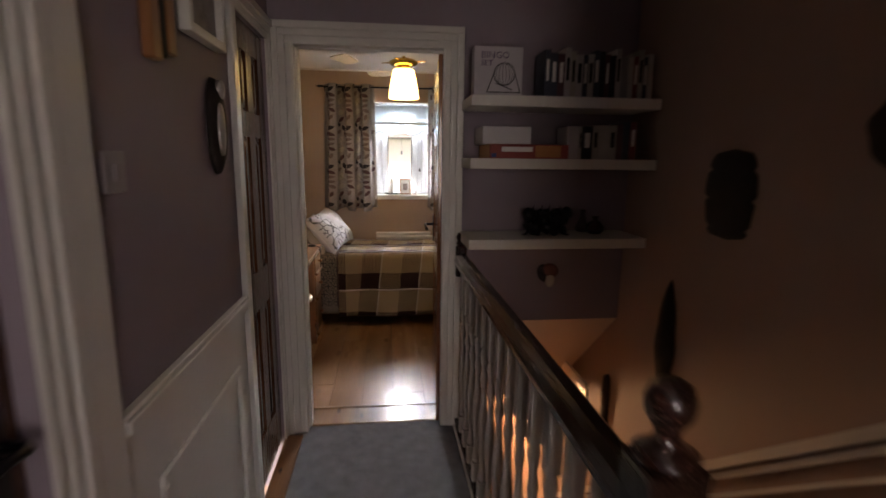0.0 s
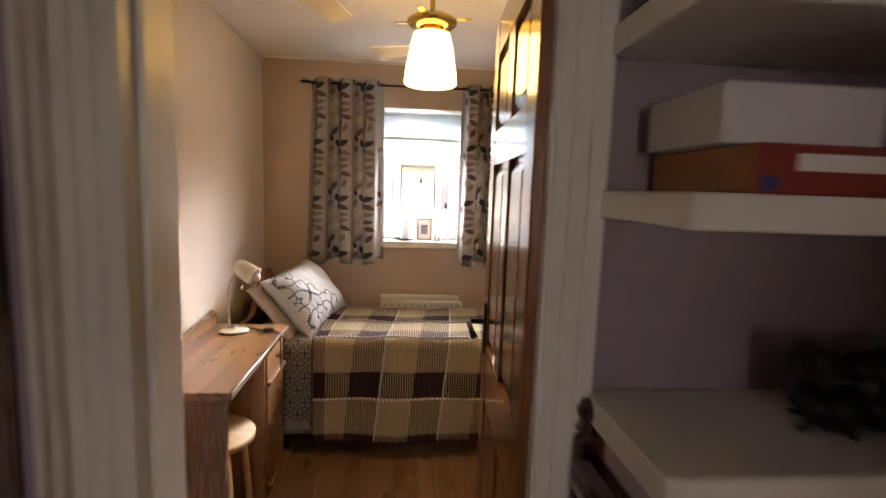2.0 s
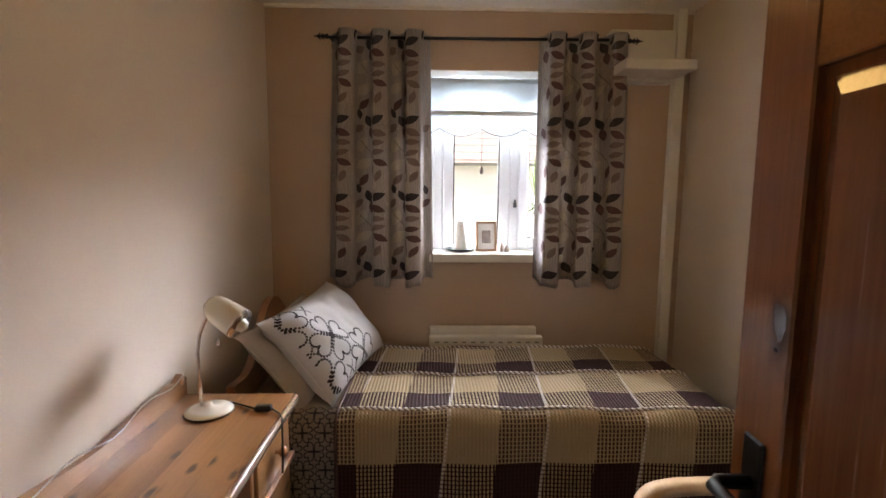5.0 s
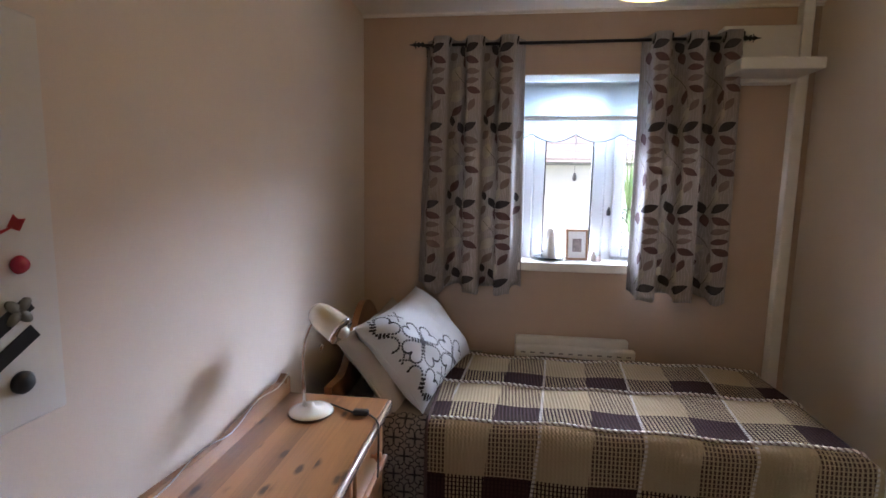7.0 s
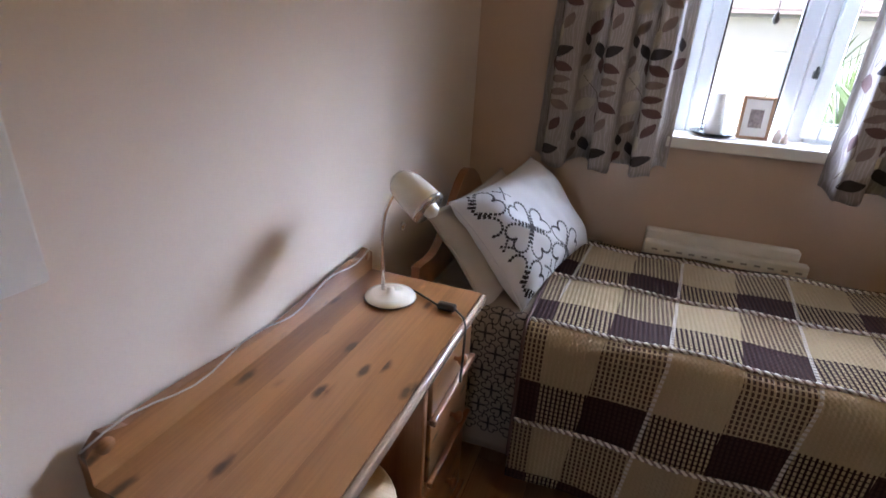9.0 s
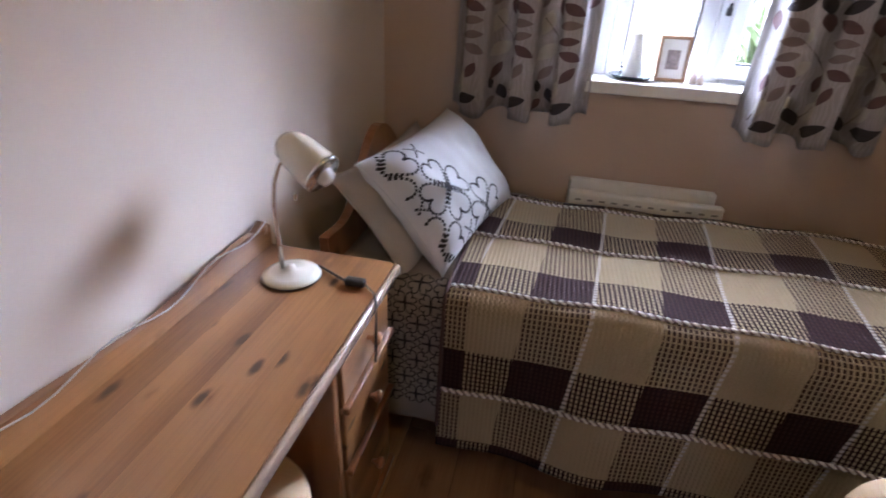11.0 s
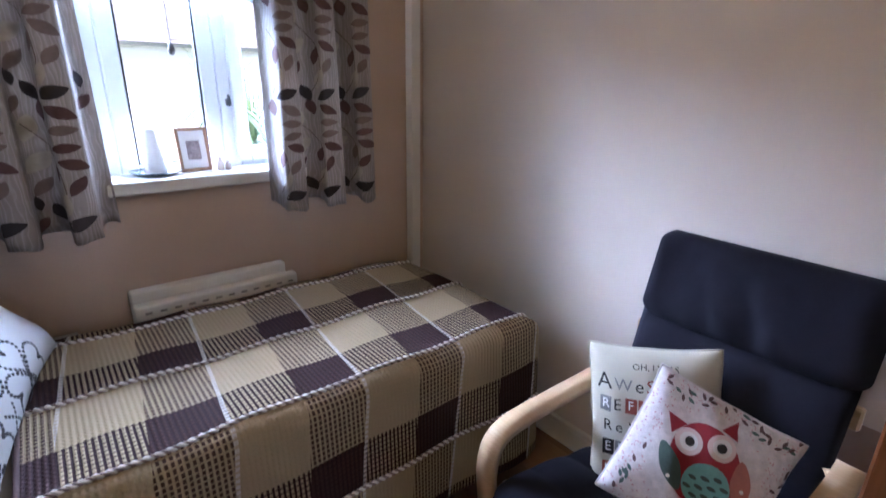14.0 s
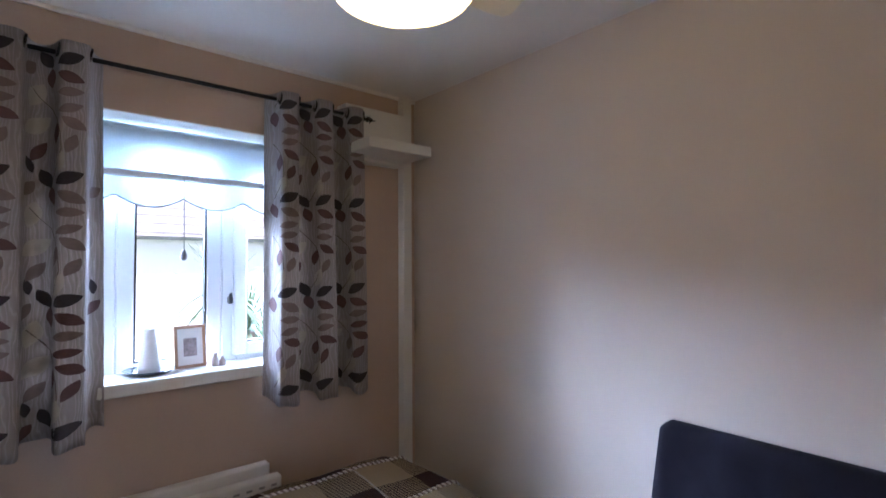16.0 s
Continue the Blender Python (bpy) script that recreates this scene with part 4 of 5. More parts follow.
pale = bmesh.new()
tile_letters((("R", grey), ("E", None), ("F", red), ("r", red), ("e", None), ("S", grey), ("h", grey)), 0.030, 0.044, -0.135)
tile_letters((("R", None), ("e", None), ("V", None), ("O", ink), ("L", red), ("U", None)), -0.030, 0.044, -0.13)
tile_letters((("E", ink), ("X", grey), ("P", ink), ("E", None)), -0.092, 0.046, -0.13)
tile_letters((("I", red), ("M", red), ("P", None), ("A", None)), -0.150, 0.040, -0.13)
part("lettering", ink, INK, top, "black printed letters")["kind"] = "stuff"
part("lettering", red, plain("rust_print", (0.26, 0.06, 0.04), 0.85), top, "rust red printed letters")["kind"] = "stuff"
part("lettering", grey, plain("grey_print", (0.20, 0.20, 0.20), 0.85), top, "grey printed squares")["kind"] = "stuff"
part("lettering", pale, WHITE_PRINT, top, "white letters on the squares")["kind"] = "stuff"

tilt = radians(-22)
side, upw = Vector((0.52, -0.80, 0.0)).normalized(), Vector((0.40, 0.20, 0.78)).normalized()
along = side * math.cos(tilt) + upw * math.sin(tilt)
upv = upw * math.cos(tilt) - side * math.sin(tilt)
top, face = pillow("printed_cushion", "pink flecked cushion with a red and teal printed motif", OWL_CLOTH, (0.85, 3.58, 0.60), along, upv, 0.33, 0.33, 0.052, "cushion")
CT, ST, OWL = math.cos(radians(-26)), math.sin(radians(-26)), 0.88
for mat, rows, d, label in (
    (RED, [oval(0.0, 0.0, 0.086, 0.108, 0.06, 40), [(-0.082, 0.128), (-0.076, 0.075), (-0.036, 0.100)], [(0.088, 0.122), (0.044, 0.098), (0.080, 0.072)]], 0.0018, "red oval print"),
    (GREEN, [oval(-0.080, -0.005, 0.024, 0.062, 0.30, 20, 0.4), oval(-0.055, -0.128, 0.075, 0.008, -0.30, 18)], 0.0024, "dark green prints"),
    (CORAL, [oval(0.082, -0.035, 0.024, 0.062, -0.12, 20, 0.4), oval(-0.03, -0.115, 0.014, 0.010), oval(0.035, -0.118, 0.014, 0.010)], 0.0024, "coral prints"),
    (TEAL, [oval(0.002, -0.045, 0.056, 0.056, 0, 24)], 0.0030, "teal round print"),
    (ROSE, [oval(-0.035, 0.058, 0.034, 0.034, 0, 22), oval(0.042, 0.052, 0.034, 0.034, 0, 22)], 0.0030, "pale round prints"),
    (WHITE_PRINT, [oval(-0.035, 0.058, 0.023, 0.023, 0, 20), oval(0.042, 0.052, 0.023, 0.023, 0, 20), oval(-0.085, -0.03, 0.005, 0.005), oval(0.085, -0.045, 0.005, 0.005), oval(0.085, -0.065, 0.004, 0.004)], 0.0037, "white dots"),
    (INK, [oval(-0.032, 0.058, 0.012, 0.012), oval(0.040, 0.052, 0.012, 0.012)], 0.0044, "black dots"),
):
    for o in rows:
        o = [(OWL * (u * CT + v * ST), 0.006 + OWL * (v * CT - u * ST)) for u, v in o]
        part("motif", print_shape(bmesh.new(), face, o, d, 9 if len(o) > 20 else 3), mat, top, label)
bm = bmesh.new()
for i in range(3):
    for j in range(3 if i != 1 else 4):
        u0 = (j - (1 if i != 1 else 1.5)) * 0.028
        print_shape(bm, face, oval(OWL * ((0.002 + u0) * CT + (-0.025 - i * 0.022) * ST), 0.006 + OWL * ((-0.025 - i * 0.022) * CT - (0.002 + u0) * ST), 0.0095, 0.0045), 0.0037, 1)
part("scallop_print", bm, GREEN, top, "small green scallops")["kind"] = "stuff"
rng = random.Random(5)
sprig_wine, sprig_green = bmesh.new(), bmesh.new()
for k in range(46):
    q = rng.random()
    if k < 26:
        u, v = -0.14 + 0.28 * q, 0.143 + rng.uniform(-0.012, 0.012) - 0.012 * math.sin(9 * q)
    elif k < 36:
        u, v = 0.148 + rng.uniform(-0.012, 0.012), -0.05 + 0.22 * q
    else:
        u, v = -0.137 + rng.uniform(-0.015, 0.015), -0.14 + 0.12 * q
    print_shape(sprig_wine if rng.random() < 0.6 else sprig_green, face, oval(u, v, 0.0092, 0.0042, rng.uniform(0, 3.1), 10, 0.6), 0.002, 1)
part("leaf_sprig", sprig_wine, LEAF_WINE, top, "wine red leaf sprigs")["kind"] = "stuff"
part("leaf_sprig", sprig_green, GREEN, top, "dark leaf sprigs")["kind"] = "stuff"
flecks = bmesh.new()
for k in range(620):
    u, v = rng.uniform(-0.16, 0.16), rng.uniform(-0.16, 0.16)
    if (u / 0.115) ** 2 + (v / 0.13) ** 2 > 1:
        print_shape(flecks, face, oval(u, v, 0.0030, 0.0015, rng.uniform(0, 3.1), 6), 0.0014, 1)
part("fleck_print", flecks, plain("rose_fleck", (0.50, 0.30, 0.30), 0.9), top, "tiny rose flecks")["kind"] = "stuff"

# ---- armchair ----
chair = thing("armchair", (0.895, 3.67, 0), -93, "bentwood armchair with navy padded seat beside the wall", "armchair")
# local axes: x to the sitter's side, -y towards the seat front, +y to the back


def strip(points, width, thick, bm=None, x=0.0):
    """A bent laminated strip in the y-z plane."""
    bm = bm or bmesh.new()
    pts = [Vector(p) for p in points]
    rings = []
    for i, p in enumerate(pts):
        way = (pts[min(i + 1, len(pts) - 1)] - pts[max(i - 1, 0)]).normalized()
        n = Vector((-way.y, way.x))
        rings.append([bm.verts.new((x + sx * width / 2, p.x + n.x * sn * thick / 2, p.y + n.y * sn * thick / 2)) for sx, sn in ((-1, -1), (1, -1), (1, 1), (-1, 1))])
    for a, b in zip(rings, rings[1:]):
        for k in range(4):
            bm.faces.new((a[k], a[(k + 1) % 4], b[(k + 1) % 4], b[k]))
    bm.faces.new(rings[0])
    bm.faces.new(rings[-1])
    return bm


def curve(points, n=8):
    """A smooth line through 2D points."""
    pts = [Vector(p) for p in points]
    out = []
    for i in range(len(pts) - 1):
        p0, p1, p2, p3 = pts[max(i - 1, 0)], pts[i], pts[i + 1], pts[min(i + 2, len(pts) - 1)]
        for k in range(n):
            t = k / n
            out.append(0.5 * (2 * p1 + (p2 - p0) * t + (2 * p0 - 5 * p1 + 4 * p2 - p3) * t * t + (3 * p1 - p0 - 3 * p2 + p3) * t ** 3))
    out.append(pts[-1])
    return out


ARM = curve([(0.30, 0.013), (0.0, 0.012), (-0.20, 0.014), (-0.275, 0.05), (-0.30, 0.14), (-0.315, 0.32), (-0.325, 0.44), (-0.30, 0.525), (-0.22, 0.555), (-0.05, 0.565), (0.16, 0.575), (0.24, 0.60)], 6)
BACK = curve([(-0.30, 0.385), (-0.10, 0.345), (0.06, 0.30), (0.13, 0.32), (0.19, 0.42), (0.26, 0.62), (0.335, 0.90), (0.362, 1.01)], 6)
for s in (-1, 1):
    part("arm_frame", strip(ARM, 0.058, 0.024, None, s * 0.305), BIRCH, chair, "bent birch arm and leg", True)
    part("back_frame", strip(BACK, 0.03, 0.026, None, s * 0.245), BIRCH, chair, "bent birch back rail", True)
    part("rear_stay", strip([(0.30, 0.02), (0.245, 0.35), (0.225, 0.585)], 0.035, 0.022, None, s * 0.275), BIRCH, chair, "", True)
    part("bolt", tube([(s * 0.332, 0.20, 0.555), (s * 0.350, 0.20, 0.555)], 0.012, 10), BIRCH, chair)
for y, z in ((-0.27, 0.36), (0.05, 0.285), (0.28, 0.30), (0.29, 0.70)):
    part("cross_bar", boxes((-0.29, 0.29, y - 0.012, y + 0.012, z - 0.03, z + 0.03), bevel=0.005), BIRCH, chair)
PAD = curve([(-0.36, 0.405), (-0.20, 0.395), (-0.02, 0.355), (0.09, 0.345), (0.155, 0.40), (0.215, 0.55), (0.285, 0.79), (0.35, 1.02)], 12)
PLEN = [0.0]
for a, b in zip(PAD, PAD[1:]):
    PLEN.append(PLEN[-1] + (b - a).length)


def pad_surface(side, lo, hi, half, thick, tufts=True):
    def surf(u, v):
        v = max(lo, min(hi, v))
        i = max(1, next((k for k, q in enumerate(PLEN) if q >= v), len(PLEN) - 1))
        t = (v - PLEN[i - 1]) / max(1e-6, PLEN[i] - PLEN[i - 1])
        p = PAD[i - 1].lerp(PAD[i], t)
        j = min(i + 2, len(PAD) - 1)
        way = (PAD[j] - PAD[max(0, i - 3)]).normalized()
        n = Vector((-way.y, way.x))
        k, e = u / half, (v - lo) / (hi - lo) * 2 - 1
        rim = (max(0.0, 1 - abs(k) ** (8 if tufts else 6)) * max(0.0, 1 - abs(e) ** (10 if tufts else 6))) ** 0.5
        quilt = 0.017 * (abs(math.sin(math.pi * (v - lo) / 0.155)) ** 0.5 - 1) + 0.008 * (abs(math.sin(math.pi * (k * 1.5 + 0.5))) ** 0.5 - 1) if tufts else 0.020 * noise.noise(Vector((u * 15 + v * 5, v * 5, 1.0))) + 0.010 * noise.noise(Vector((u * 38, v * 8, 4.0)))
        corner = 1 - 0.13 * (max(0.0, abs(e) - 0.7) / 0.3) ** 2
        d = side * (thick * rim + (quilt * rim if side > 0 else 0))
        return Vector((u * corner, p.x + n.x * d, p.y + n.y * d))
    return surf


def pad(name, lo, hi, half, thick, lift_by, tufts, label):
    bm = sheet(pad_surface(1, lo, hi, half, thick + lift_by, tufts), -half, half, 30, lo, hi, 44)
    sheet(pad_surface(-1, lo, hi, half, thick * 0.5, tufts), -half, half, 30, lo, hi, 44, bm)
    bmesh.ops.remove_doubles(bm, verts=bm.verts, dist=0.001)
    return part(name, bm, NAVY, chair, label, True)


pad("seat_pad", 0.0, 0.47, 0.275, 0.03, 0.015, True, "navy quilted seat")
pad("back_pad", 0.46, PLEN[-1] - 0.01, 0.275, 0.028, 0.0, True, "navy quilted backrest")
pad("head_pad", PLEN[-1] - 0.27, PLEN[-1] + 0.0, 0.288, 0.042, 0.012, False, "navy headrest flap")

# ---- desk ----
desk = thing("desk", (0, 0, 0), 0, "honey pine desk with drawers along the cream wall", "desk")
D0, D1, E0, E1 = XL + 0.018, -0.462, 3.35, 4.212
for k in range(4):
    wide = (D1 - D0 - 0.014) / 4
    part("top_board", boxes((D0 + k * wide, D0 + (k + 1) * wide, E0, E1, 0.722, 0.750)), PINE, desk, "glossy knotted pine board")
# glossy bead, coloured paler than the pine for the window's reflection
part("edge_bead", boxes((D1 - 0.0138, D1, E0, E1, 0.722, 0.7505), bevel=0.0065, seg=4), plain("edge_reflection_varnish", (0.36, 0.27, 0.20), 0.16, 0.2, 9.0, 0.05, 60, coat=1.0), desk, "shiny front edge with the window's reflection in its pale colour", True)
# faces away from the window; its shade is put in as darker wood
part("side_panel", boxes((D0 + 0.02, D1 - 0.03, E0 + 0.02, E0 + 0.042, 0, 0.722), bevel=0.003), DARK_DOOR, desk, "end panel in dark wood, its shade put into the colour")
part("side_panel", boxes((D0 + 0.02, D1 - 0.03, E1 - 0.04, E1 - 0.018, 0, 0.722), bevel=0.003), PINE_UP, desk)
part("side_panel", boxes((D0 + 0.02, D1 - 0.03, 3.855, 3.877, 0, 0.722), bevel=0.003), PINE_UP, desk)
part("back_panel", boxes((D0 + 0.012, D0 + 0.02, E0 + 0.02, E1 - 0.02, 0.05, 0.722)), PINE, desk)
part("plinth", boxes((D0 + 0.03, D1 - 0.04, 3.878, E1 - 0.041, 0.0, 0.06)), PINE, desk)
for z0, z1 in ((0.56, 0.715), (0.36, 0.55), (0.07, 0.35)):
    d = part("drawer", boxes((D1 - 0.055, D1 - 0.022, 3.88, E1 - 0.043, z0, z1), (D1 - 0.024, D1 - 0.006, 3.872, E1 - 0.035, z0 - 0.006, z0 + 0.014), bevel=0.005, seg=2), PINE, desk, "pine drawer with lipped edge")
    knob = lathe([(0.007, 0.0), (0.006, 0.010), (0.015, 0.018), (0.017, 0.026), (0.010, 0.032), (0.001, 0.033)], 14)
    k = part("knob", knob, PINE_UP, d, "", True)
    k.matrix_basis = pose(D1 - 0.022, 4.03, (z0 + z1) / 2 + 0.01, 0, 90, 0)
gal = [(E0 + 0.0, 0.0), (E0 + 0.0, 0.055), (E0 + 0.03, 0.078), (E0 + 0.07, 0.062)]
gal += [(E0 + 0.07 + (E1 - E0 - 0.14) * i / 20, 0.040 + 0.026 * abs(math.cos(math.pi * i / 20)) ** 1.5) for i in range(1, 20)]
gal += [(E1 - 0.07, 0.062), (E1 - 0.03, 0.078), (E1, 0.055), (E1, 0.0)]
part("gallery_rail", slab(gal, 0.018, "x", at=(D0 + 0.001, 0, 0.7505)), PINE, desk, "scrolled rail along the wall")
for y in (E0 + 0.03, E1 - 0.03):
    part("rail_scroll", tube([(D0, y, 0.806), (D0 + 0.022, y, 0.806)], 0.014, 14), PINE, desk, "", True)

# cable on the wall edge
solid("cable", tube([(-0.812, 3.34 + i * 0.04, 0.832 + 0.012 * math.sin(i * 0.9) - 0.02 * math.sin(math.pi * i / 21)) for i in range(22)], 0.0017, 6), plain("white_cable", (0.34, 0.33, 0.32), 0.4), "thin pale cable lying along the desk rail", "cable", smooth=True)

lamp = thing("desk_lamp", (-0.692, 4.075, 0.7515), 0, "cream enamel desk lamp with curved chrome neck on the desk", "lamp")
part("base", lathe([(0.067, 0.0), (0.069, 0.004), (0.067, 0.009), (0.050, 0.015), (0.012, 0.020), (0.0095, 0.03)], 32), CREAM_ENAMEL, lamp, "", True)
part("base_ring", lathe([(0.068, 0.0), (0.0705, 0.002), (0.068, 0.005)], 32), BLACK_PLASTIC, lamp, "black rim", True)
neck = [Vector((-0.022, 0.0, 0.02)), Vector((-0.024, 0.0, 0.10)), Vector((-0.026, 0.0, 0.18)), Vector((-0.018, 0.0, 0.235)), Vector((-0.002, 0.0, 0.275)), Vector((0.014, 0.0, 0.302)), Vector((0.030, 0.003, 0.314))]
part("neck", tube([p for p in neck], 0.0055, 10), CHROME, lamp, "chrome neck", True)
head = lathe([(0.006, 0.082), (0.022, 0.079), (0.034, 0.066), (0.042, 0.040), (0.045, 0.0), (0.046, -0.03), (0.043, -0.034), (0.040, -0.03), (0.036, 0.04), (0.01, 0.07)], 26)
h = part("shade", head, CREAM_ENAMEL, lamp, "cream bullet shade", True)
h.matrix_basis = pose(0.072, 0.004, 0.288, 0, -60, -12)
b = part("chrome_rim", lathe([(0.0445, -0.040), (0.0475, -0.036), (0.0475, -0.030), (0.0445, -0.028)], 26), CHROME, lamp, "", True)
b.matrix_basis = pose(0.072, 0.004, 0.288, 0, -60, -12)
g = part("bulb", lathe([(0.004, -0.062), (0.018, -0.055), (0.024, -0.03), (0.016, 0.0), (0.01, 0.02)], 16), plain("bulb_glass", (0.7, 0.7, 0.68), 0.15), lamp, "", True)
g.matrix_basis = pose(0.072, 0.004, 0.288, 0, -60, -12)
part("chrome_knob", lathe([(0.004, 0), (0.005, 0.01), (0.007, 0.014), (0.003, 0.02)], 10, None, (0.048, -0.03, 0.215)), CHROME, lamp, "", True)
part("switch", boxes((0.135, 0.185, -0.005, 0.019, 0.0, 0.018), bevel=0.006, seg=2), BLACK_PLASTIC, lamp, "black cord switch")
part("cord", tube([(-0.05, 0.03, 0.004), (-0.02, 0.07, 0.004), (0.05, 0.055, 0.004), (0.135, 0.008, 0.006), (0.185, 0.006, 0.006), (0.215, -0.02, 0.004), (0.232, -0.05, 0.002), (0.236, -0.065, -0.06), (0.232, -0.06, -0.16)], 0.0032, 7), BLACK_PLASTIC, lamp, "", True)

stool = thing("stool", (-0.655, 3.66, 0), 0, "round birch stool with bent legs under the desk", "stool")
part("seat", lathe([(0.0, 0.415), (0.165, 0.415), (0.173, 0.421), (0.174, 0.438), (0.168, 0.445), (0.0, 0.446)], 36), BIRCH, stool, "", True)
for k in range(4):
    a = math.pi / 4 + k * math.pi / 2
    c, s = math.cos(a), math.sin(a)
    pts = [(0.05 * c, 0.05 * s, 0.402), (0.105 * c, 0.105 * s, 0.402), (0.128 * c, 0.128 * s, 0.39), (0.14 * c, 0.14 * s, 0.36), (0.155 * c, 0.155 * s, 0.2), (0.172 * c, 0.172 * s, 0.0)]
    part("leg", tube(pts, 0.0145, 8), BIRCH, stool, "", True)
solid("wooden_block", boxes((-0.66, -0.50, 3.47, 3.53, 0.0, 0.05), bevel=0.006), PINE, "small pine board lying on the floor under the stool", "wood")

# ---- whiteboard ----
board = thing("whiteboard", (XL + 0.002, 0.06, 0), 0, "white magnetic board with black strips on the cream wall", "whiteboard")
part("panel", boxes((0.0, 0.014, 2.83, 3.325, 1.078, 1.72), bevel=0.004), BOARD_WHITE, board)
onboard = flat((XL + 0.0165, 0, 0), (0, 1, 0), (0, 0, 1))
for pts in ([(2.98, 1.118), (3.262, 1.282), (3.276, 1.262), (2.992, 1.098)], [(3.02, 1.062 + 0.03), (3.268, 1.236), (3.282, 1.216), (3.04, 1.082)]):
    bm = bmesh.new()
    slab(pts, 0.003, "x", bm, (0.0145, 0, 0))
    part("magnetic_strip", bm, BLACK_PLASTIC, board, "black magnetic strip")


def magnet(name, y, z, bm, material, label):
    m = solid(name, bm, material, label, "magnet", "magnets on the whiteboard", smooth=True)
    m.matrix_basis = pose(XL + 0.017, y + 0.06, z, 0, 90, 0)
    return m


magnet("round_magnet", 3.246, 1.150, lathe([(0.018, 0.0), (0.018, 0.006), (0.013, 0.012), (0.001, 0.013)], 20), BLACK_PLASTIC, "black round magnet on the whiteboard")
magnet("round_magnet", 3.255, 1.335, lathe([(0.012, 0.0), (0.015, 0.006), (0.010, 0.014), (0.001, 0.016)], 20), plain("pink_enamel", (0.42, 0.04, 0.10), 0.2, coat=0.5), "glossy pink round magnet on the whiteboard")
bfly = bmesh.new()
for k in range(4):
    a = math.pi / 4 + k * math.pi / 2
    slab(oval(0.013 * math.cos(a), 0.013 * math.sin(a), 0.013, 0.008, a, 12), 0.005, "z", bfly)
magnet("butterfly_magnet", 3.250, 1.262, bfly.copy(), plain("olive_grey_plastic", (0.20, 0.19, 0.15), 0.4), "grey cross-shaped magnet on the whiteboard")
magnet("butterfly_magnet", 3.185, 1.232, bfly, plain("blue_grey_plastic", (0.22, 0.24, 0.28), 0.4), "blue grey magnet on the whiteboard")
dart = tube([(0.0, 0, 0), (0.012, 0, 0.004), (0.03, 0, 0.03), (0.05, 0, 0.055)], [0.001, 0.005, 0.004, 0.002], 8)
for a in (0, 90):
    slab([(-0.012, 0.05), (0.012, 0.05), (0.012, 0.08), (0.0, 0.074), (-0.012, 0.08)], 0.001, "y", dart, (0.065 - 0.012, 0, 0))
d = solid("dart", dart, plain("red_plastic", (0.45, 0.03, 0.03), 0.4), "red plastic dart stuck on the whiteboard", "dart", smooth=False)
d.matrix_basis = pose(XL + 0.017, 3.255, 1.375, 0, 25, 70) @ Matrix.Diagonal((0.7, 0.7, 0.7, 1))

# ---- ceiling fan with lamp ----
fan = thing("ceiling_fan", (0.21, 3.83, 0), 0, "cream ceiling fan with a lit glass shade", "ceiling fan")
FAN_CREAM = plain("fan_cream", (0.66, 0.60, 0.44), 0.4, 0.05, 5.0, 0.03)
BRASS = plain("fan_brass", (0.55, 0.38, 0.10), 0.25, 0.1, 8.0, 0.03, metal=1.0)
part("canopy", lathe([(0.03, 2.29), (0.05, 2.305), (0.055, 2.3285), (0.04, 2.329)], 24), FAN_CREAM, fan, "", True)
part("down_rod", tube([(0, 0, 2.18), (0, 0, 2.30)], 0.011, 12), BRASS, fan)
part("motor", lathe([(0.03, 2.135), (0.085, 2.140), (0.105, 2.155), (0.105, 2.168), (0.08, 2.182), (0.03, 2.196), (0.012, 2.2)], 28), BRASS, fan, "brass motor dome", True)
part("lamp_collar", lathe([(0.05, 2.118), (0.055, 2.126), (0.045, 2.138)], 24), BRASS, fan, "brass collar", True)
SHADE_GLOW = glow("lit_glass_shade", (1.0, 0.66, 0.23), 2.9)
part("shade", lathe([(0.02, 1.905), (0.107, 1.907), (0.112, 1.913), (0.107, 1.96), (0.090, 2.06), (0.076, 2.112), (0.03, 2.118)], 32), SHADE_GLOW, fan, "glowing frosted shade", True)
for k in range(4):
    a = radians(70 + 90 * k)
    arm = part("blade_iron", boxes((0.095, 0.17, -0.012, 0.012, 2.162, 2.168), bevel=0.002), BRASS, fan)
    arm.matrix_basis = pose(0, 0, 0, 0, 0, math.degrees(a))
    bl = part("blade", slab([(0.14, -0.042), (0.16, -0.05), (0.38, -0.062), (0.405, -0.05), (0.41, 0.0), (0.405, 0.05), (0.38, 0.062), (0.16, 0.05), (0.14, 0.042)], 0.006, "z", at=(0, 0, 2.17)), FAN_CREAM, fan, "cream blade")
    bl.matrix_basis = pose(0, 0, 0, 9, 0, math.degrees(a))

# ---- on the window sill ----
SILL = 1.0915
dish = thing("candle_dish", (0.135, 5.32, SILL), 0, "dark shallow dish with a white candle on the sill", "dish")
part("dish", lathe([(0.05, 0.0), (0.07, 0.004), (0.088, 0.016), (0.085, 0.017), (0.06, 0.008), (0.001, 0.007)], 28), plain("dark_glaze", (0.03, 0.05, 0.055), 0.2, coat=0.5), dish, "", True)
solid("candle", lathe([(0.038, 0.0), (0.038, 0.02), (0.026, 0.10), (0.020, 0.155), (0.016, 0.16), (0.001, 0.158)], 20, None, (0.135, 5.32, SILL + 0.008)), plain("candle_wax", (0.75, 0.73, 0.70), 0.5), "white tapering candle standing on the dark dish", "candle", smooth=True)
photo = thing("photo_frame", (0.278, 5.325, SILL), 4, "small wooden photo frame leaning on the sill", "photo frame")
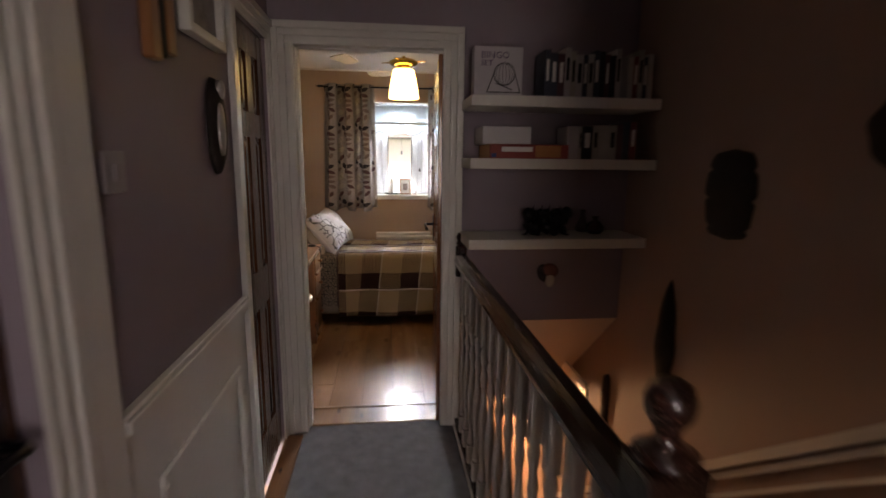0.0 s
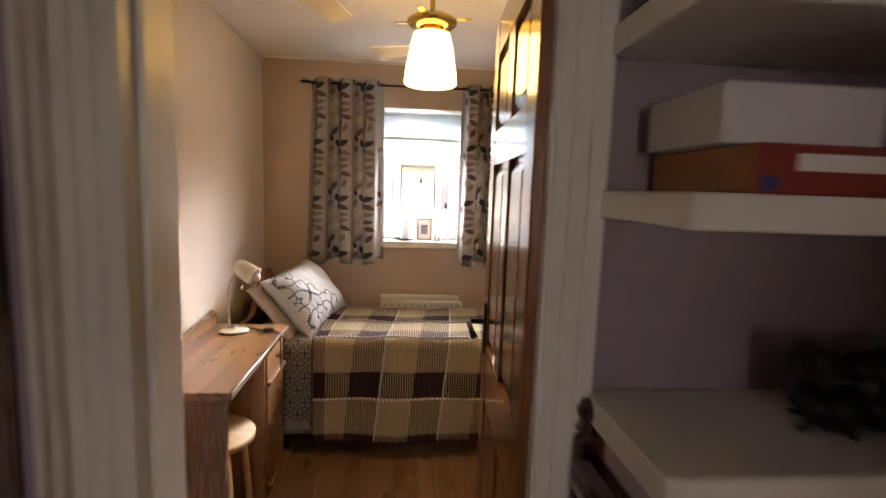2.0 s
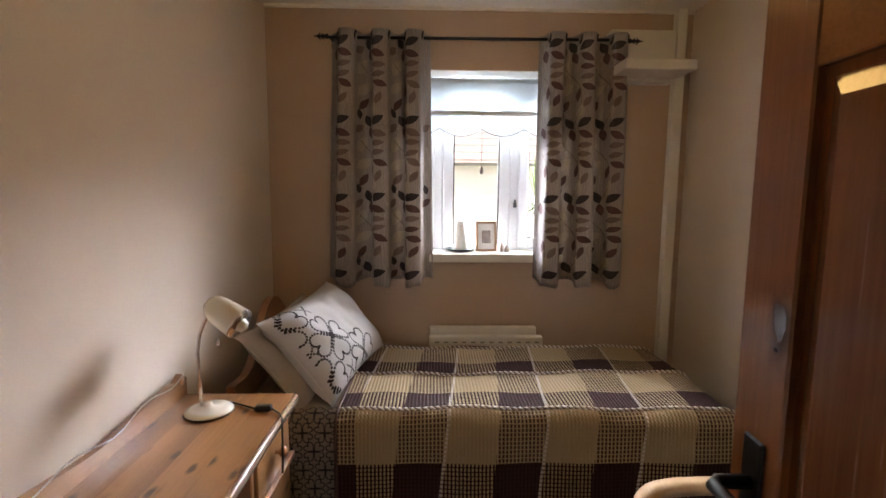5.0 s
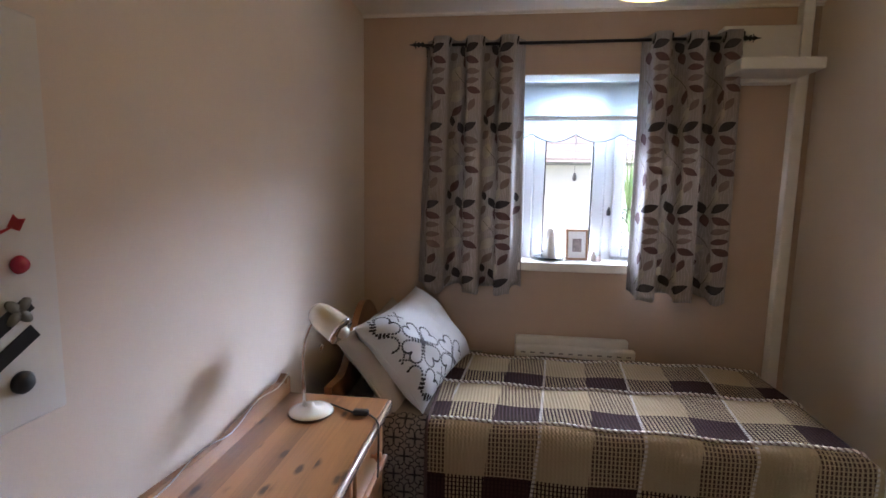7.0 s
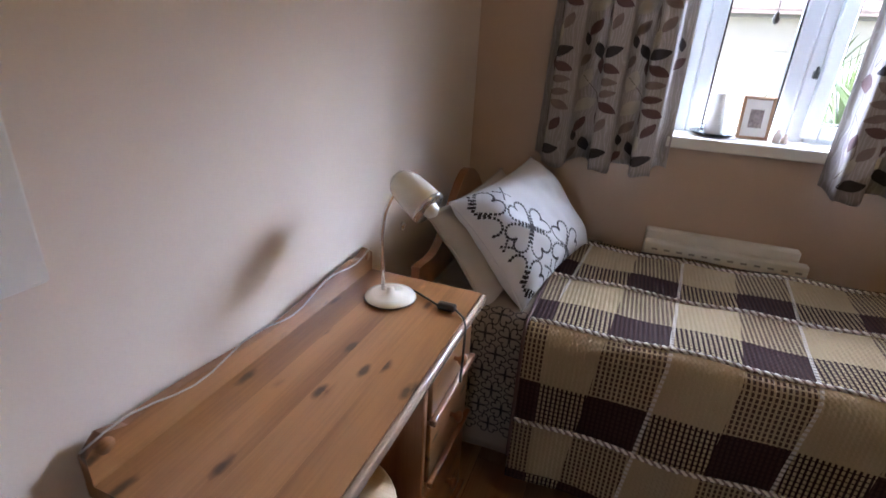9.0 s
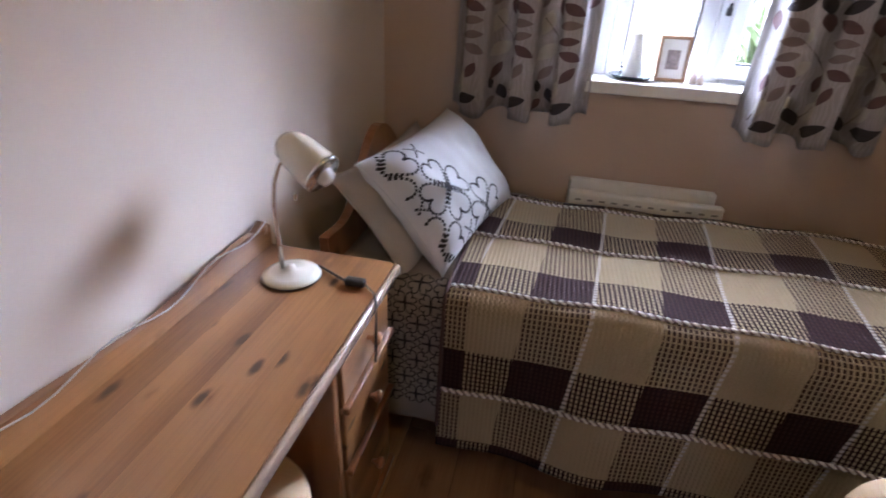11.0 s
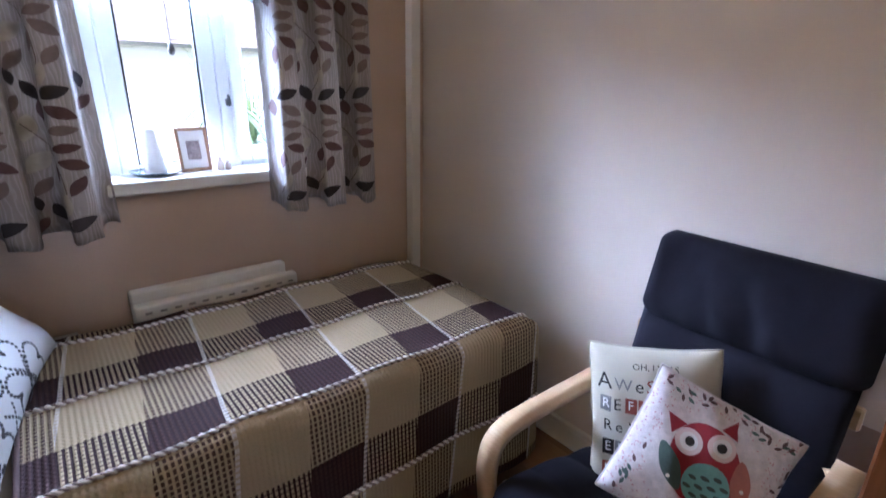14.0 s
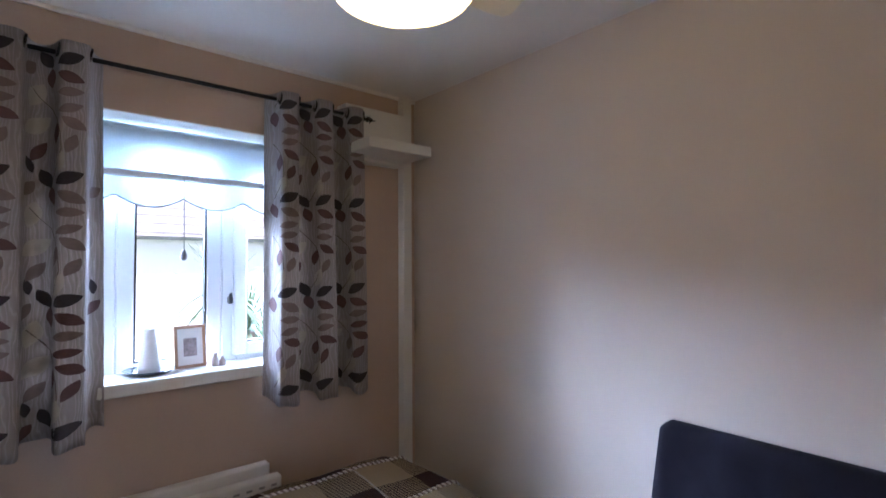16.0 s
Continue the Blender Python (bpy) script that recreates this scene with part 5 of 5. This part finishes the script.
FR = wood("pale_frame_wood", (0.42, 0.26, 0.16), (0.30, 0.17, 0.10), "z", 0.5, 0.1, 0.0)
pf = boxes((-0.058, -0.046, 0, 0.014, 0, 0.165), (0.046, 0.058, 0, 0.014, 0, 0.165), (-0.046, 0.046, 0, 0.014, 0, 0.012), (-0.046, 0.046, 0, 0.014, 0.153, 0.165), bevel=0.002)
for nm, bm, m in (("frame", pf, FR), ("mount", boxes((-0.046, 0.046, 0.004, 0.009, 0.012, 0.153)), WHITE_PRINT), ("picture", boxes((-0.024, 0.024, 0.0025, 0.0045, 0.045, 0.115)), plain("faded_picture", (0.30, 0.25, 0.24), 0.6, 0.5, 40.0))):
    part(nm, bm, m, photo)
photo.matrix_basis = pose(0.278, 5.325, SILL, -9, 0, 4)
for x, hgt in ((0.358, 0.05), (0.385, 0.035)):
    solid("small_bottle", lathe([(0.012, 0.0), (0.013, 0.004), (0.012, hgt * 0.6), (0.006, hgt * 0.75), (0.006, hgt), (0.001, hgt)], 14, None, (x, 5.30, SILL)), plain("bottle_glass", (0.5, 0.42, 0.38), 0.15), "tiny pale bottle on the window sill", "bottle", "bottles on the sill", smooth=True)

# ---- landing shelves ----
for z, x1 in ((1.755, 1.345), (1.477, 1.345), (1.102, 1.325)):
    solid("floating_shelf", boxes((0.452, x1, 2.25, 2.548, z - 0.048, z), bevel=0.003), TRIM, "thick white floating shelf on the mauve wall", "shelf", "floating shelves on the landing")

game = thing("game_box", (0, 0, 0), 0, "picture-fronted bingo game box on the top shelf", "box")
part("carton", boxes((0.475, 0.70, 2.33, 2.40, 1.756, 1.975), bevel=0.002), plain("white_card", (0.55, 0.53, 0.55), 0.5), game)
gf = flat((0.475, 2.3295, 1.756), (1, 0, 0), (0, 0, 1))
bm = bmesh.new()
letters("BINGO", 0.042, bm, gf, 0.03, 0.168, 0.0008)
letters("SET", 0.036, bm, gf, 0.03, 0.135, 0.0008)
part("lettering", bm, plain("violet_ink", (0.10, 0.05, 0.14), 0.6), game, "violet lettering")
bm = bmesh.new()
for k in range(9):
    a = math.pi * k / 9
    pts = [gf(0.14 + 0.05 * math.cos(t) * math.cos(a), 0.10 + 0.05 * math.sin(t)) + Vector((0, -0.001, 0)) for t in [2 * math.pi * q / 20 for q in range(21)]]
    tube(pts, 0.0012, 5, bm)
for u0, v0, u1, v1 in ((0.09, 0.10, 0.06, 0.02), (0.19, 0.10, 0.215, 0.02), (0.06, 0.02, 0.215, 0.02), (0.10, 0.06, 0.18, 0.03)):
    tube([gf(u0, v0) + Vector((0, -0.001, 0)), gf(u1, v1) + Vector((0, -0.001, 0))], 0.0022, 5, bm)
part("cage_picture", bm, INK, game, "drawing of a wire drum")

game2 = thing("board_game", (0, 0, 0), 0, "flat red board game box on the middle shelf", "box")
part("carton", boxes((0.545, 0.918, 2.27, 2.53, 1.4775, 1.542), bevel=0.002), plain("red_card", (0.26, 0.04, 0.03), 0.45, 0.15), game2)
part("end_label", boxes((0.5435, 0.546, 2.275, 2.525, 1.48, 1.54)), plain("orange_card", (0.42, 0.18, 0.05), 0.5, 0.2), game2, "orange end panel")
part("title_bar", boxes((0.60, 0.745, 2.2685, 2.271, 1.508, 1.530)), WHITE_PRINT, game2, "pale lettering bar")
part("picture_band", boxes((0.76, 0.88, 2.2688, 2.271, 1.484, 1.536)), bpy.data.materials["orange_card"], game2, "orange picture band")
part("blue_patch", boxes((0.552, 0.575, 2.2688, 2.271, 1.482, 1.500)), plain("blue_ink", (0.03, 0.04, 0.16), 0.5), game2)
solid("white_box", boxes((0.515, 0.745, 2.30, 2.50, 1.5425, 1.622), bevel=0.002), plain("plain_white_card", (0.62, 0.62, 0.64), 0.5), "plain white cardboard box on the board game", "box")

rng = random.Random(11)


def book(x, w, z, h, depth, col, lean=0.0, label="upright paperback on the landing shelf"):
    b = thing("book", (x, 2.31, z), 0, label, "book", "books on the landing shelves")
    m = plain("book_cover", col, 0.5, 0.12, 10.0)
    part("cover", boxes((0, 0.0025, 0, depth, 0, h), (w - 0.0025, w, 0, depth, 0, h), (0.0025, w - 0.0025, 0, 0.003, 0, h)), m, b)
    part("pages", boxes((0.0026, w - 0.0026, 0.0031, depth - 0.004, 0.003, h - 0.003)), bpy.data.materials.get("book_pages") or plain("book_pages", (0.55, 0.5, 0.42), 0.9), b)
    if rng.random() < 0.7:
        part("spine_bar", boxes((w * 0.25, w * 0.75, -0.0012, 0.0005, h * 0.35, h * 0.8)), WHITE_PRINT if sum(col) < 0.6 else INK, b, "lettering bar")
    return b


COLS = [(0.45, 0.43, 0.44), (0.02, 0.02, 0.03), (0.42, 0.40, 0.36), (0.46, 0.44, 0.42), (0.10, 0.04, 0.05), (0.20, 0.05, 0.05), (0.3, 0.3, 0.32), (0.05, 0.06, 0.09)]
x = 0.80
while x < 1.31:
    w = rng.uniform(0.016, 0.036)
    book(x, w, 1.756, rng.uniform(0.19, 0.225), 0.15, rng.choice(COLS))
    x += w + 0.0015
x = 0.925
for w, h, col in ((0.055, 0.150, COLS[0]), (0.012, 0.15, COLS[2]), (0.050, 0.152, COLS[1]), (0.030, 0.156, COLS[2]), (0.045, 0.158, COLS[3]), (0.038, 0.158, COLS[2]), (0.028, 0.165, COLS[4]), (0.034, 0.175, COLS[7]), (0.03, 0.175, COLS[5])):
    book(x, w, 1.478, h, 0.15, col)
    x += w + 0.002

# spiky dark ornament: rounded lumps, upright spines and bent feet, as one cast piece
orn = bmesh.new()
rng = random.Random(4)
for k in range(44):
    c = Vector((0.87 + rng.uniform(-0.10, 0.10), 2.40 + rng.uniform(-0.035, 0.035), 1.165 + rng.uniform(-0.045, 0.05)))
    r = rng.uniform(0.016, 0.034)
    made = bmesh.ops.create_icosphere(orn, subdivisions=2, radius=r)["verts"]
    for v in made:
        v.co = c + v.co * (1 + 0.2 * noise.noise(v.co * 90 + c * 20))
for k in range(9):
    x0 = 0.80 + k * 0.018
    tube([(x0, 2.40, 1.17), (x0 + rng.uniform(-0.01, 0.02), 2.40 + rng.uniform(-0.02, 0.02), 1.215 + rng.uniform(0, 0.05))], [0.008, 0.002], 6, orn)
for dx, dy in ((-0.10, -0.02), (-0.04, -0.045), (0.03, -0.05), (0.10, -0.035), (0.08, 0.03), (-0.06, 0.035)):
    p = Vector((0.86 + dx * 0.4, 2.40 + dy * 0.4, 1.15))
    q = Vector((0.86 + dx, 2.40 + dy, 1.107))
    tube([p, (p + q) / 2 + Vector((0, 0, 0.03)), q, q + Vector((dx, dy, 0)).normalized() * 0.02], [0.012, 0.009, 0.006, 0.004], 7, orn)
cast = solid("cast_ornament", orn, plain("black_cast_metal", (0.012, 0.011, 0.013), 0.4, 0.4, 30.0, 0.6, 60, 0.3), "black spiky cast ornament standing on the lower shelf", "ornament", smooth=True)
fuse = cast.modifiers.new("fuse", "REMESH")
fuse.mode, fuse.voxel_size, fuse.use_smooth_shade = "VOXEL", 0.0035, True
solid("vase", lathe([(0.030, 0.0), (0.044, 0.012), (0.046, 0.035), (0.030, 0.058), (0.014, 0.068), (0.014, 0.082), (0.020, 0.088), (0.012, 0.088)], 20, None, (1.135, 2.42, 1.103)), plain("dark_red_glaze", (0.035, 0.012, 0.014), 0.25), "small dark bottle vase on the lower shelf", "vase", smooth=True)
solid("vase", lathe([(0.03, 0.0), (0.04, 0.02), (0.02, 0.06), (0.012, 0.10), (0.016, 0.115), (0.01, 0.115)], 20, None, (1.10, 2.50, 1.103)), plain("brown_glaze", (0.06, 0.035, 0.04), 0.3), "slim brown vase behind the dark bottle", "vase", smooth=True)

plaque = thing("wall_plaque", (0.942, 2.549, 0.858), 0, "small glazed oval plaque on the mauve wall", "ornament")
bm = lathe([(0.030, 0.0), (0.028, 0.012), (0.016, 0.022), (0.001, 0.025)], 22)
o = part("pale_oval", bm, plain("ivory_glaze", (0.60, 0.56, 0.52), 0.2, coat=0.5), plaque, "ivory oval", True)
o.matrix_basis = pose(0.012, 0, -0.03, 90, 0, 0) @ Matrix.Diagonal((0.9, 1.35, 1, 1))
o = part("red_cap", lathe([(0.048, 0.0), (0.046, 0.008), (0.03, 0.016), (0.001, 0.019)], 22), plain("red_glaze", (0.13, 0.035, 0.035), 0.3, coat=0.5), plaque, "red half", True)
o.matrix_basis = pose(0.012, 0, 0.022, 90, 20, 0) @ Matrix.Diagonal((1, 0.85, 1, 1))
o = part("dark_band", lathe([(0.05, 0.0), (0.048, 0.006), (0.02, 0.012), (0.001, 0.013)], 22), plain("speckled_black_glaze", (0.03, 0.025, 0.03), 0.2, 0.6, 80.0, coat=0.5), plaque, "speckled black half", True)
o.matrix_basis = pose(-0.018, 0, 0.008, 90, -25, 0) @ Matrix.Diagonal((0.8, 1.05, 1, 1))

# ---- banister ----
ban = thing("banister", (0.460, 0, 0), 0, "dark mahogany handrail on pale turned balusters", "banister")
RZ = 0.93
prof = [(-0.034, 0.0), (-0.036, 0.022), (-0.028, 0.05), (-0.012, 0.064), (0.012, 0.064), (0.028, 0.05), (0.036, 0.022), (0.034, 0.0), (0.02, -0.02), (-0.02, -0.02)]
part("handrail", slab(prof, 1.86, "y", at=(0, 0.65, RZ)), HANDRAIL, ban, "polished dark handrail")
newel = part("newel_post", boxes((-0.045, 0.045, 0.565, 0.655, -0.2, 1.06), bevel=0.004), HANDRAIL, ban, "square dark newel post")
part("newel_cap", lathe([(0.046, 0.0), (0.046, 0.012), (0.026, 0.022), (0.017, 0.040), (0.022, 0.052), (0.034, 0.070), (0.036, 0.090), (0.028, 0.112), (0.012, 0.122), (0.001, 0.124)], 24, None, (0, 0.61, 1.06)), HANDRAIL, newel, "turned ball cap", True)
part("wall_rosette", boxes((-0.03, 0.03, 2.505, 2.548, 0.86, 1.03), bevel=0.012, seg=2), HANDRAIL, ban, "dark half newel block")
half = lathe([(0.02, 1.03), (0.03, 1.04), (0.022, 1.055), (0.03, 1.075), (0.02, 1.095), (0.002, 1.10)], 16, None, (0, 2.515, 0))
part("half_cap", half, HANDRAIL, ban, "", True)
part("base_rail", boxes((-0.022, 0.022, 0.656, 2.548, 0.016, 0.05), bevel=0.004), HANDRAIL, ban)
BAL = plain("baluster_paint", (0.42, 0.41, 0.38), 0.4, 0.08, 6.0, 0.05)
shape = [(0.012, 0.14), (0.019, 0.16), (0.013, 0.18), (0.011, 0.22), (0.021, 0.34), (0.022, 0.40), (0.013, 0.50), (0.011, 0.56), (0.018, 0.60), (0.012, 0.64), (0.020, 0.70), (0.013, 0.735)]
spind = lathe(shape, 10)
box(spind, -0.019, 0.019, -0.019, 0.019, 0.05, 0.142, 0.002)
box(spind, -0.019, 0.019, -0.019, 0.019, 0.733, RZ - 0.012, 0.002)
first = part("baluster", spind, BAL, ban)
first.location = (0, 0.78, 0)
for k in range(1, 13):
    cp = new("baluster", first.data)
    cp.parent = ban
    cp.location = (0, 0.78 + k * 0.134, 0)

# ---- carvings on the stairwell wall ----
def carving(name, y, z, w, h, depth, seed, label, blunt=False):
    """A long carved wooden piece on the wall, widest in its upper half."""
    bm = bmesh.new()
    rings = []
    n, m = 22, 14
    for i in range(n + 1):
        t = i / n
        r = max(0.0, math.sin(math.pi * min(1, max(0.0, t)) ** 0.85)) ** 0.7 * (1 + 0.05 * math.sin(17 * t + seed)) + 0.02
        if blunt:
            r = max(0.0, 1 - abs(2 * t - 1) ** 6) ** 0.4 * (0.93 + 0.05 * math.sin(9 * t + seed)) * (0.86 if i % 7 == 3 else 1.0) + 0.02
        rings.append([bm.verts.new((-depth * r * max(0.0, math.cos(a)), w / 2 * r * math.sin(a), h * (t - 0.5))) for a in [-math.pi / 2 + math.pi * k / m for k in range(m + 1)]])
    for a, b in zip(rings, rings[1:]):
        for k in range(m):
            bm.faces.new((a[k], a[k + 1], b[k + 1], b[k]))
        bm.faces.new((a[m], a[0], b[0], b[m]))
    ob = solid(name, bm, DARK_CARVED, label, "carving", "carvings on the stairwell wall", smooth=True)
    ob.matrix_basis = pose(SX - 0.001, y, z)
    return ob


carving("wall_carving", 2.06, 0.665, 0.14, 0.56, 0.035, 1, "long narrow dark carved wooden wall piece")
carving("wall_carving", 2.60, 0.05, 0.085, 0.38, 0.03, 2, "short blunt dark carved wooden wall piece by the stairs", True)
carving("wall_carving", 1.74, 1.35, 0.27, 0.34, 0.05, 3, "broad dark carved wooden shield on the wall", True)
carving("wall_carving", 1.10, 1.57, 0.26, 0.26, 0.05, 5, "round dark carved wooden wall piece")

# ---- things on the landing's side wall ----
oval_orn = thing("oval_plaque", (FX + 0.001, 1.70, 1.565), 0, "dark oval wall plaque with a pale metal inlay", "ornament")
bm = lathe([(0.070, 0.0), (0.068, 0.012), (0.05, 0.026), (0.001, 0.030)], 28)
o = part("oval_body", bm, DARK_CARVED, oval_orn, "", True)
o.matrix_basis = pose(0, 0, 0, 0, 90, 0) @ Matrix.Diagonal((2.15, 1, 1, 1))
o = part("inlay", lathe([(0.030, 0.0), (0.028, 0.012), (0.001, 0.020)], 20), plain("dull_silver", (0.42, 0.40, 0.40), 0.35, 0.2, 20.0, 0.2, 60, 0.7), oval_orn, "dull silver inlay", True)
o.matrix_basis = pose(0.022, -0.02, -0.01, 0, 90, 0) @ Matrix.Diagonal((2.8, 0.9, 1, 1))
o = part("inlay_boss", lathe([(0.03, 0.0), (0.028, 0.012), (0.001, 0.018)], 18), bpy.data.materials["dull_silver"], oval_orn, "silver boss", True)
o.matrix_basis = pose(0.018, 0.01, 0.115, 0, 90, 0)
bam = thing("bamboo_hanging", (FX + 0.001, 1.32, 0), 0, "narrow gilded wooden panel on the mauve wall", "ornament")
for k, (d, m) in enumerate(((0.0, PINE_UP), (0.05, DARK_CARVED), (0.085, PINE_UP))):
    part("slat", boxes((0.0, 0.028, -0.07 + d, -0.02 + d if k != 1 else 0.012, 1.69 + 0.012 * k, 2.03), bevel=0.005), m, bam)
pic = thing("picture_frame", (FX + 0.001, 1.62, 0), 0, "white box frame with a dark picture on the landing", "picture")
part("frame", boxes((0, 0.035, -0.15, -0.125, 1.80, 2.12), (0, 0.035, 0.125, 0.15, 1.80, 2.12), (0, 0.035, -0.125, 0.125, 1.80, 1.828), (0, 0.035, -0.125, 0.125, 2.092, 2.12), bevel=0.003), TRIM, pic)
part("picture", boxes((0.002, 0.012, -0.125, 0.125, 1.828, 2.092)), plain("dim_picture", (0.20, 0.18, 0.19), 0.5, 0.5, 20.0), pic)
# white switch; the landing's dimness is put into its grey colour
SWITCH = plain("dimmed_switch_plastic", (0.36, 0.33, 0.35), 0.4, 0.05, 6.0, 0.02)
sw = thing("light_switch", (FX, 1.075, 1.44), 0, "white plastic light switch beside the door, its dimness in the colour", "light switch")
part("plate", boxes((0.001, 0.010, -0.042, 0.042, -0.042, 0.042), bevel=0.004), SWITCH, sw)
part("rocker", boxes((0.010, 0.015, -0.010, 0.010, -0.018, 0.018), bevel=0.002), SWITCH, sw)

# ---- lamp downstairs ----
pend = thing("pendant_lamp", (0.80, 4.45, 0), 0, "small warm pendant lamp hanging downstairs", "lamp")
part("cord", tube([(0, 0, -0.26), (0, 0, -0.72)], 0.004, 6), BLACK_PLASTIC, pend)
part("globe", lathe([(0.02, -0.90), (0.06, -0.885), (0.085, -0.83), (0.085, -0.79), (0.06, -0.74), (0.02, -0.72)], 20), glow("warm_globe", (1.0, 0.60, 0.31), 105.0), pend, "glowing globe", True)

# ---- outside ----
GZ = -2.7
structure("ground", boxes((-400, 400, -800, 800, GZ - 0.4, GZ - 0.15)), plain("garden_ground", (0.14, 0.15, 0.08), 0.95, 0.3, 0.5), "ground outside the house")
RENDER = plain("white_render", (0.74, 0.73, 0.70), 0.9, 0.06, 1.0, 0.4, 60)
nb = thing("neighbour_house", (0, 0, 0), 0, "white rendered house with a tiled roof across the garden", "house")
part("wall", boxes((-6, 9, 12.0, 12.3, GZ, 1.98), (-6, -5.7, 12.3, 19, GZ, 1.98), (8.7, 9, 12.3, 19, GZ, 1.98), (-6, 9, 18.7, 19, GZ, 1.98)), RENDER, nb)
part("gutter", tube([(-6.1, 11.82, 1.96), (9.1, 11.82, 1.96)], 0.06, 8), plain("gutter_grey", (0.25, 0.25, 0.26), 0.5), nb)
TILE = plain("roof_tile", (0.36, 0.31, 0.29), 0.85, 0.25, 2.0, 0.4, 30)
tiles = bmesh.new()
for r in range(14):
    for c in range(60):
        x0 = -6.1 + c * 0.25 + (0.125 if r % 2 else 0)
        y0, z0 = 11.75 + r * 0.23, 1.99 + r * 0.15
        vs = [tiles.verts.new(p) for p in ((x0, y0, z0 + 0.03), (x0 + 0.24, y0, z0 + 0.03), (x0 + 0.24, y0 + 0.27, z0 + 0.185), (x0, y0 + 0.27, z0 + 0.185), (x0, y0, z0), (x0 + 0.24, y0, z0))]
        tiles.faces.new((vs[0], vs[1], vs[2], vs[3]))
        tiles.faces.new((vs[4], vs[5], vs[1], vs[0]))
t = part("roof_tiles", tiles, TILE, nb, "grey brown roof tiles")
t["kind"] = "stuff"
part("roof", slab([(11.7, 1.95), (15.5, 4.43), (19.3, 1.95)], 15.4, "x", at=(-6.2, 0, 0)), TILE, nb)
for x0 in (-3.0, 3.2):
    w = part("window", boxes((x0, x0 + 1.2, 11.97, 12.02, 0.2, 1.4), bevel=0.01), UPVC, nb, "white framed window")
    part("pane", boxes((x0 + 0.08, x0 + 0.56, 11.955, 11.98, 0.28, 1.32), (x0 + 0.64, x0 + 1.12, 11.955, 11.98, 0.28, 1.32)), plain("dark_pane", (0.05, 0.06, 0.07), 0.1), w)
palm = thing("cabbage_palm", (1.05, 6.9, GZ), 0, "spiky green cabbage palm outside the window", "tree")
BARK = plain("palm_bark", (0.18, 0.14, 0.10), 0.95, 0.3, 8.0, 0.8, 40)
part("trunk", tube([(0, 0, 0), (0.03, 0, 1.5), (0.0, 0.02, 2.7), (-0.02, 0, 3.7)], [0.10, 0.085, 0.07, 0.06], 10), BARK, palm, "", True)
part("limb", tube([(0.0, 0.02, 2.7), (0.12, 0.05, 3.1), (0.16, 0.05, 3.45)], [0.05, 0.045, 0.04], 8), BARK, palm, "", True)
LEAFG = plain("palm_leaf", (0.10, 0.15, 0.06), 0.5, 0.3, 6.0, 0.1)
rng = random.Random(7)
for cx, cy, cz in ((-0.02, 0.0, 3.72), (0.16, 0.05, 3.46), (-0.14, 0.08, 4.0)):
    leaves = bmesh.new()
    for k in range(90):
        a, e = rng.uniform(0, 2 * math.pi), rng.uniform(-0.7, 1.45)
        length = rng.uniform(0.38, 0.55)
        w = rng.uniform(0.012, 0.018)
        d = Vector((math.cos(a) * math.cos(e), math.sin(a) * math.cos(e), math.sin(e)))
        s = Vector((-math.sin(a), math.cos(a), 0)) * w
        row = []
        for q in range(5):
            t2 = q / 4
            p = Vector((cx, cy, cz)) + d * length * t2 + Vector((0, 0, -0.22 * t2 * t2 * math.cos(e)))
            k2 = (0.5 + 1.2 * t2) * (1 - t2) + 0.03
            row.append((leaves.verts.new(p - s * k2), leaves.verts.new(p + s * k2 + Vector((0, 0, 0.003)))))
        for (a0, a1), (b0, b1) in zip(row, row[1:]):
            leaves.faces.new((a0, a1, b1, b0))
    part("crown", leaves, LEAFG, palm, "long narrow green leaves")

# ---- laminate planks of the bedroom floor ----
pw, pl = 0.193, 1.25
shapes = {}
col = 0
x = XL
while x < XR - 0.001:
    x1 = min(x + pw, XR)
    y, start = 2.802 - (col * 0.47) % pl, 2.802 if x < 0.3 else 3.545
    while y < YW:
        a, b = max(y, start), min(y + pl, YW)
        if b - a > 0.01:
            key = (round(x1 - x, 4), round(b - a, 4))
            if key not in shapes:
                bm = box(bmesh.new(), 0.0006, key[0] - 0.0006, 0.0006, key[1] - 0.0006, -0.0115, 0.0, 0.0012)
                shapes[key] = bpy.data.meshes.new("plank")
                bm.to_mesh(shapes[key])
                bm.free()
                shapes[key].materials.append(LAMINATE)
            p = new("plank", shapes[key])
            p.parent = floor_ob
            p.location = (x, a, 0)
        y += pl
    x = x1
    col += 1
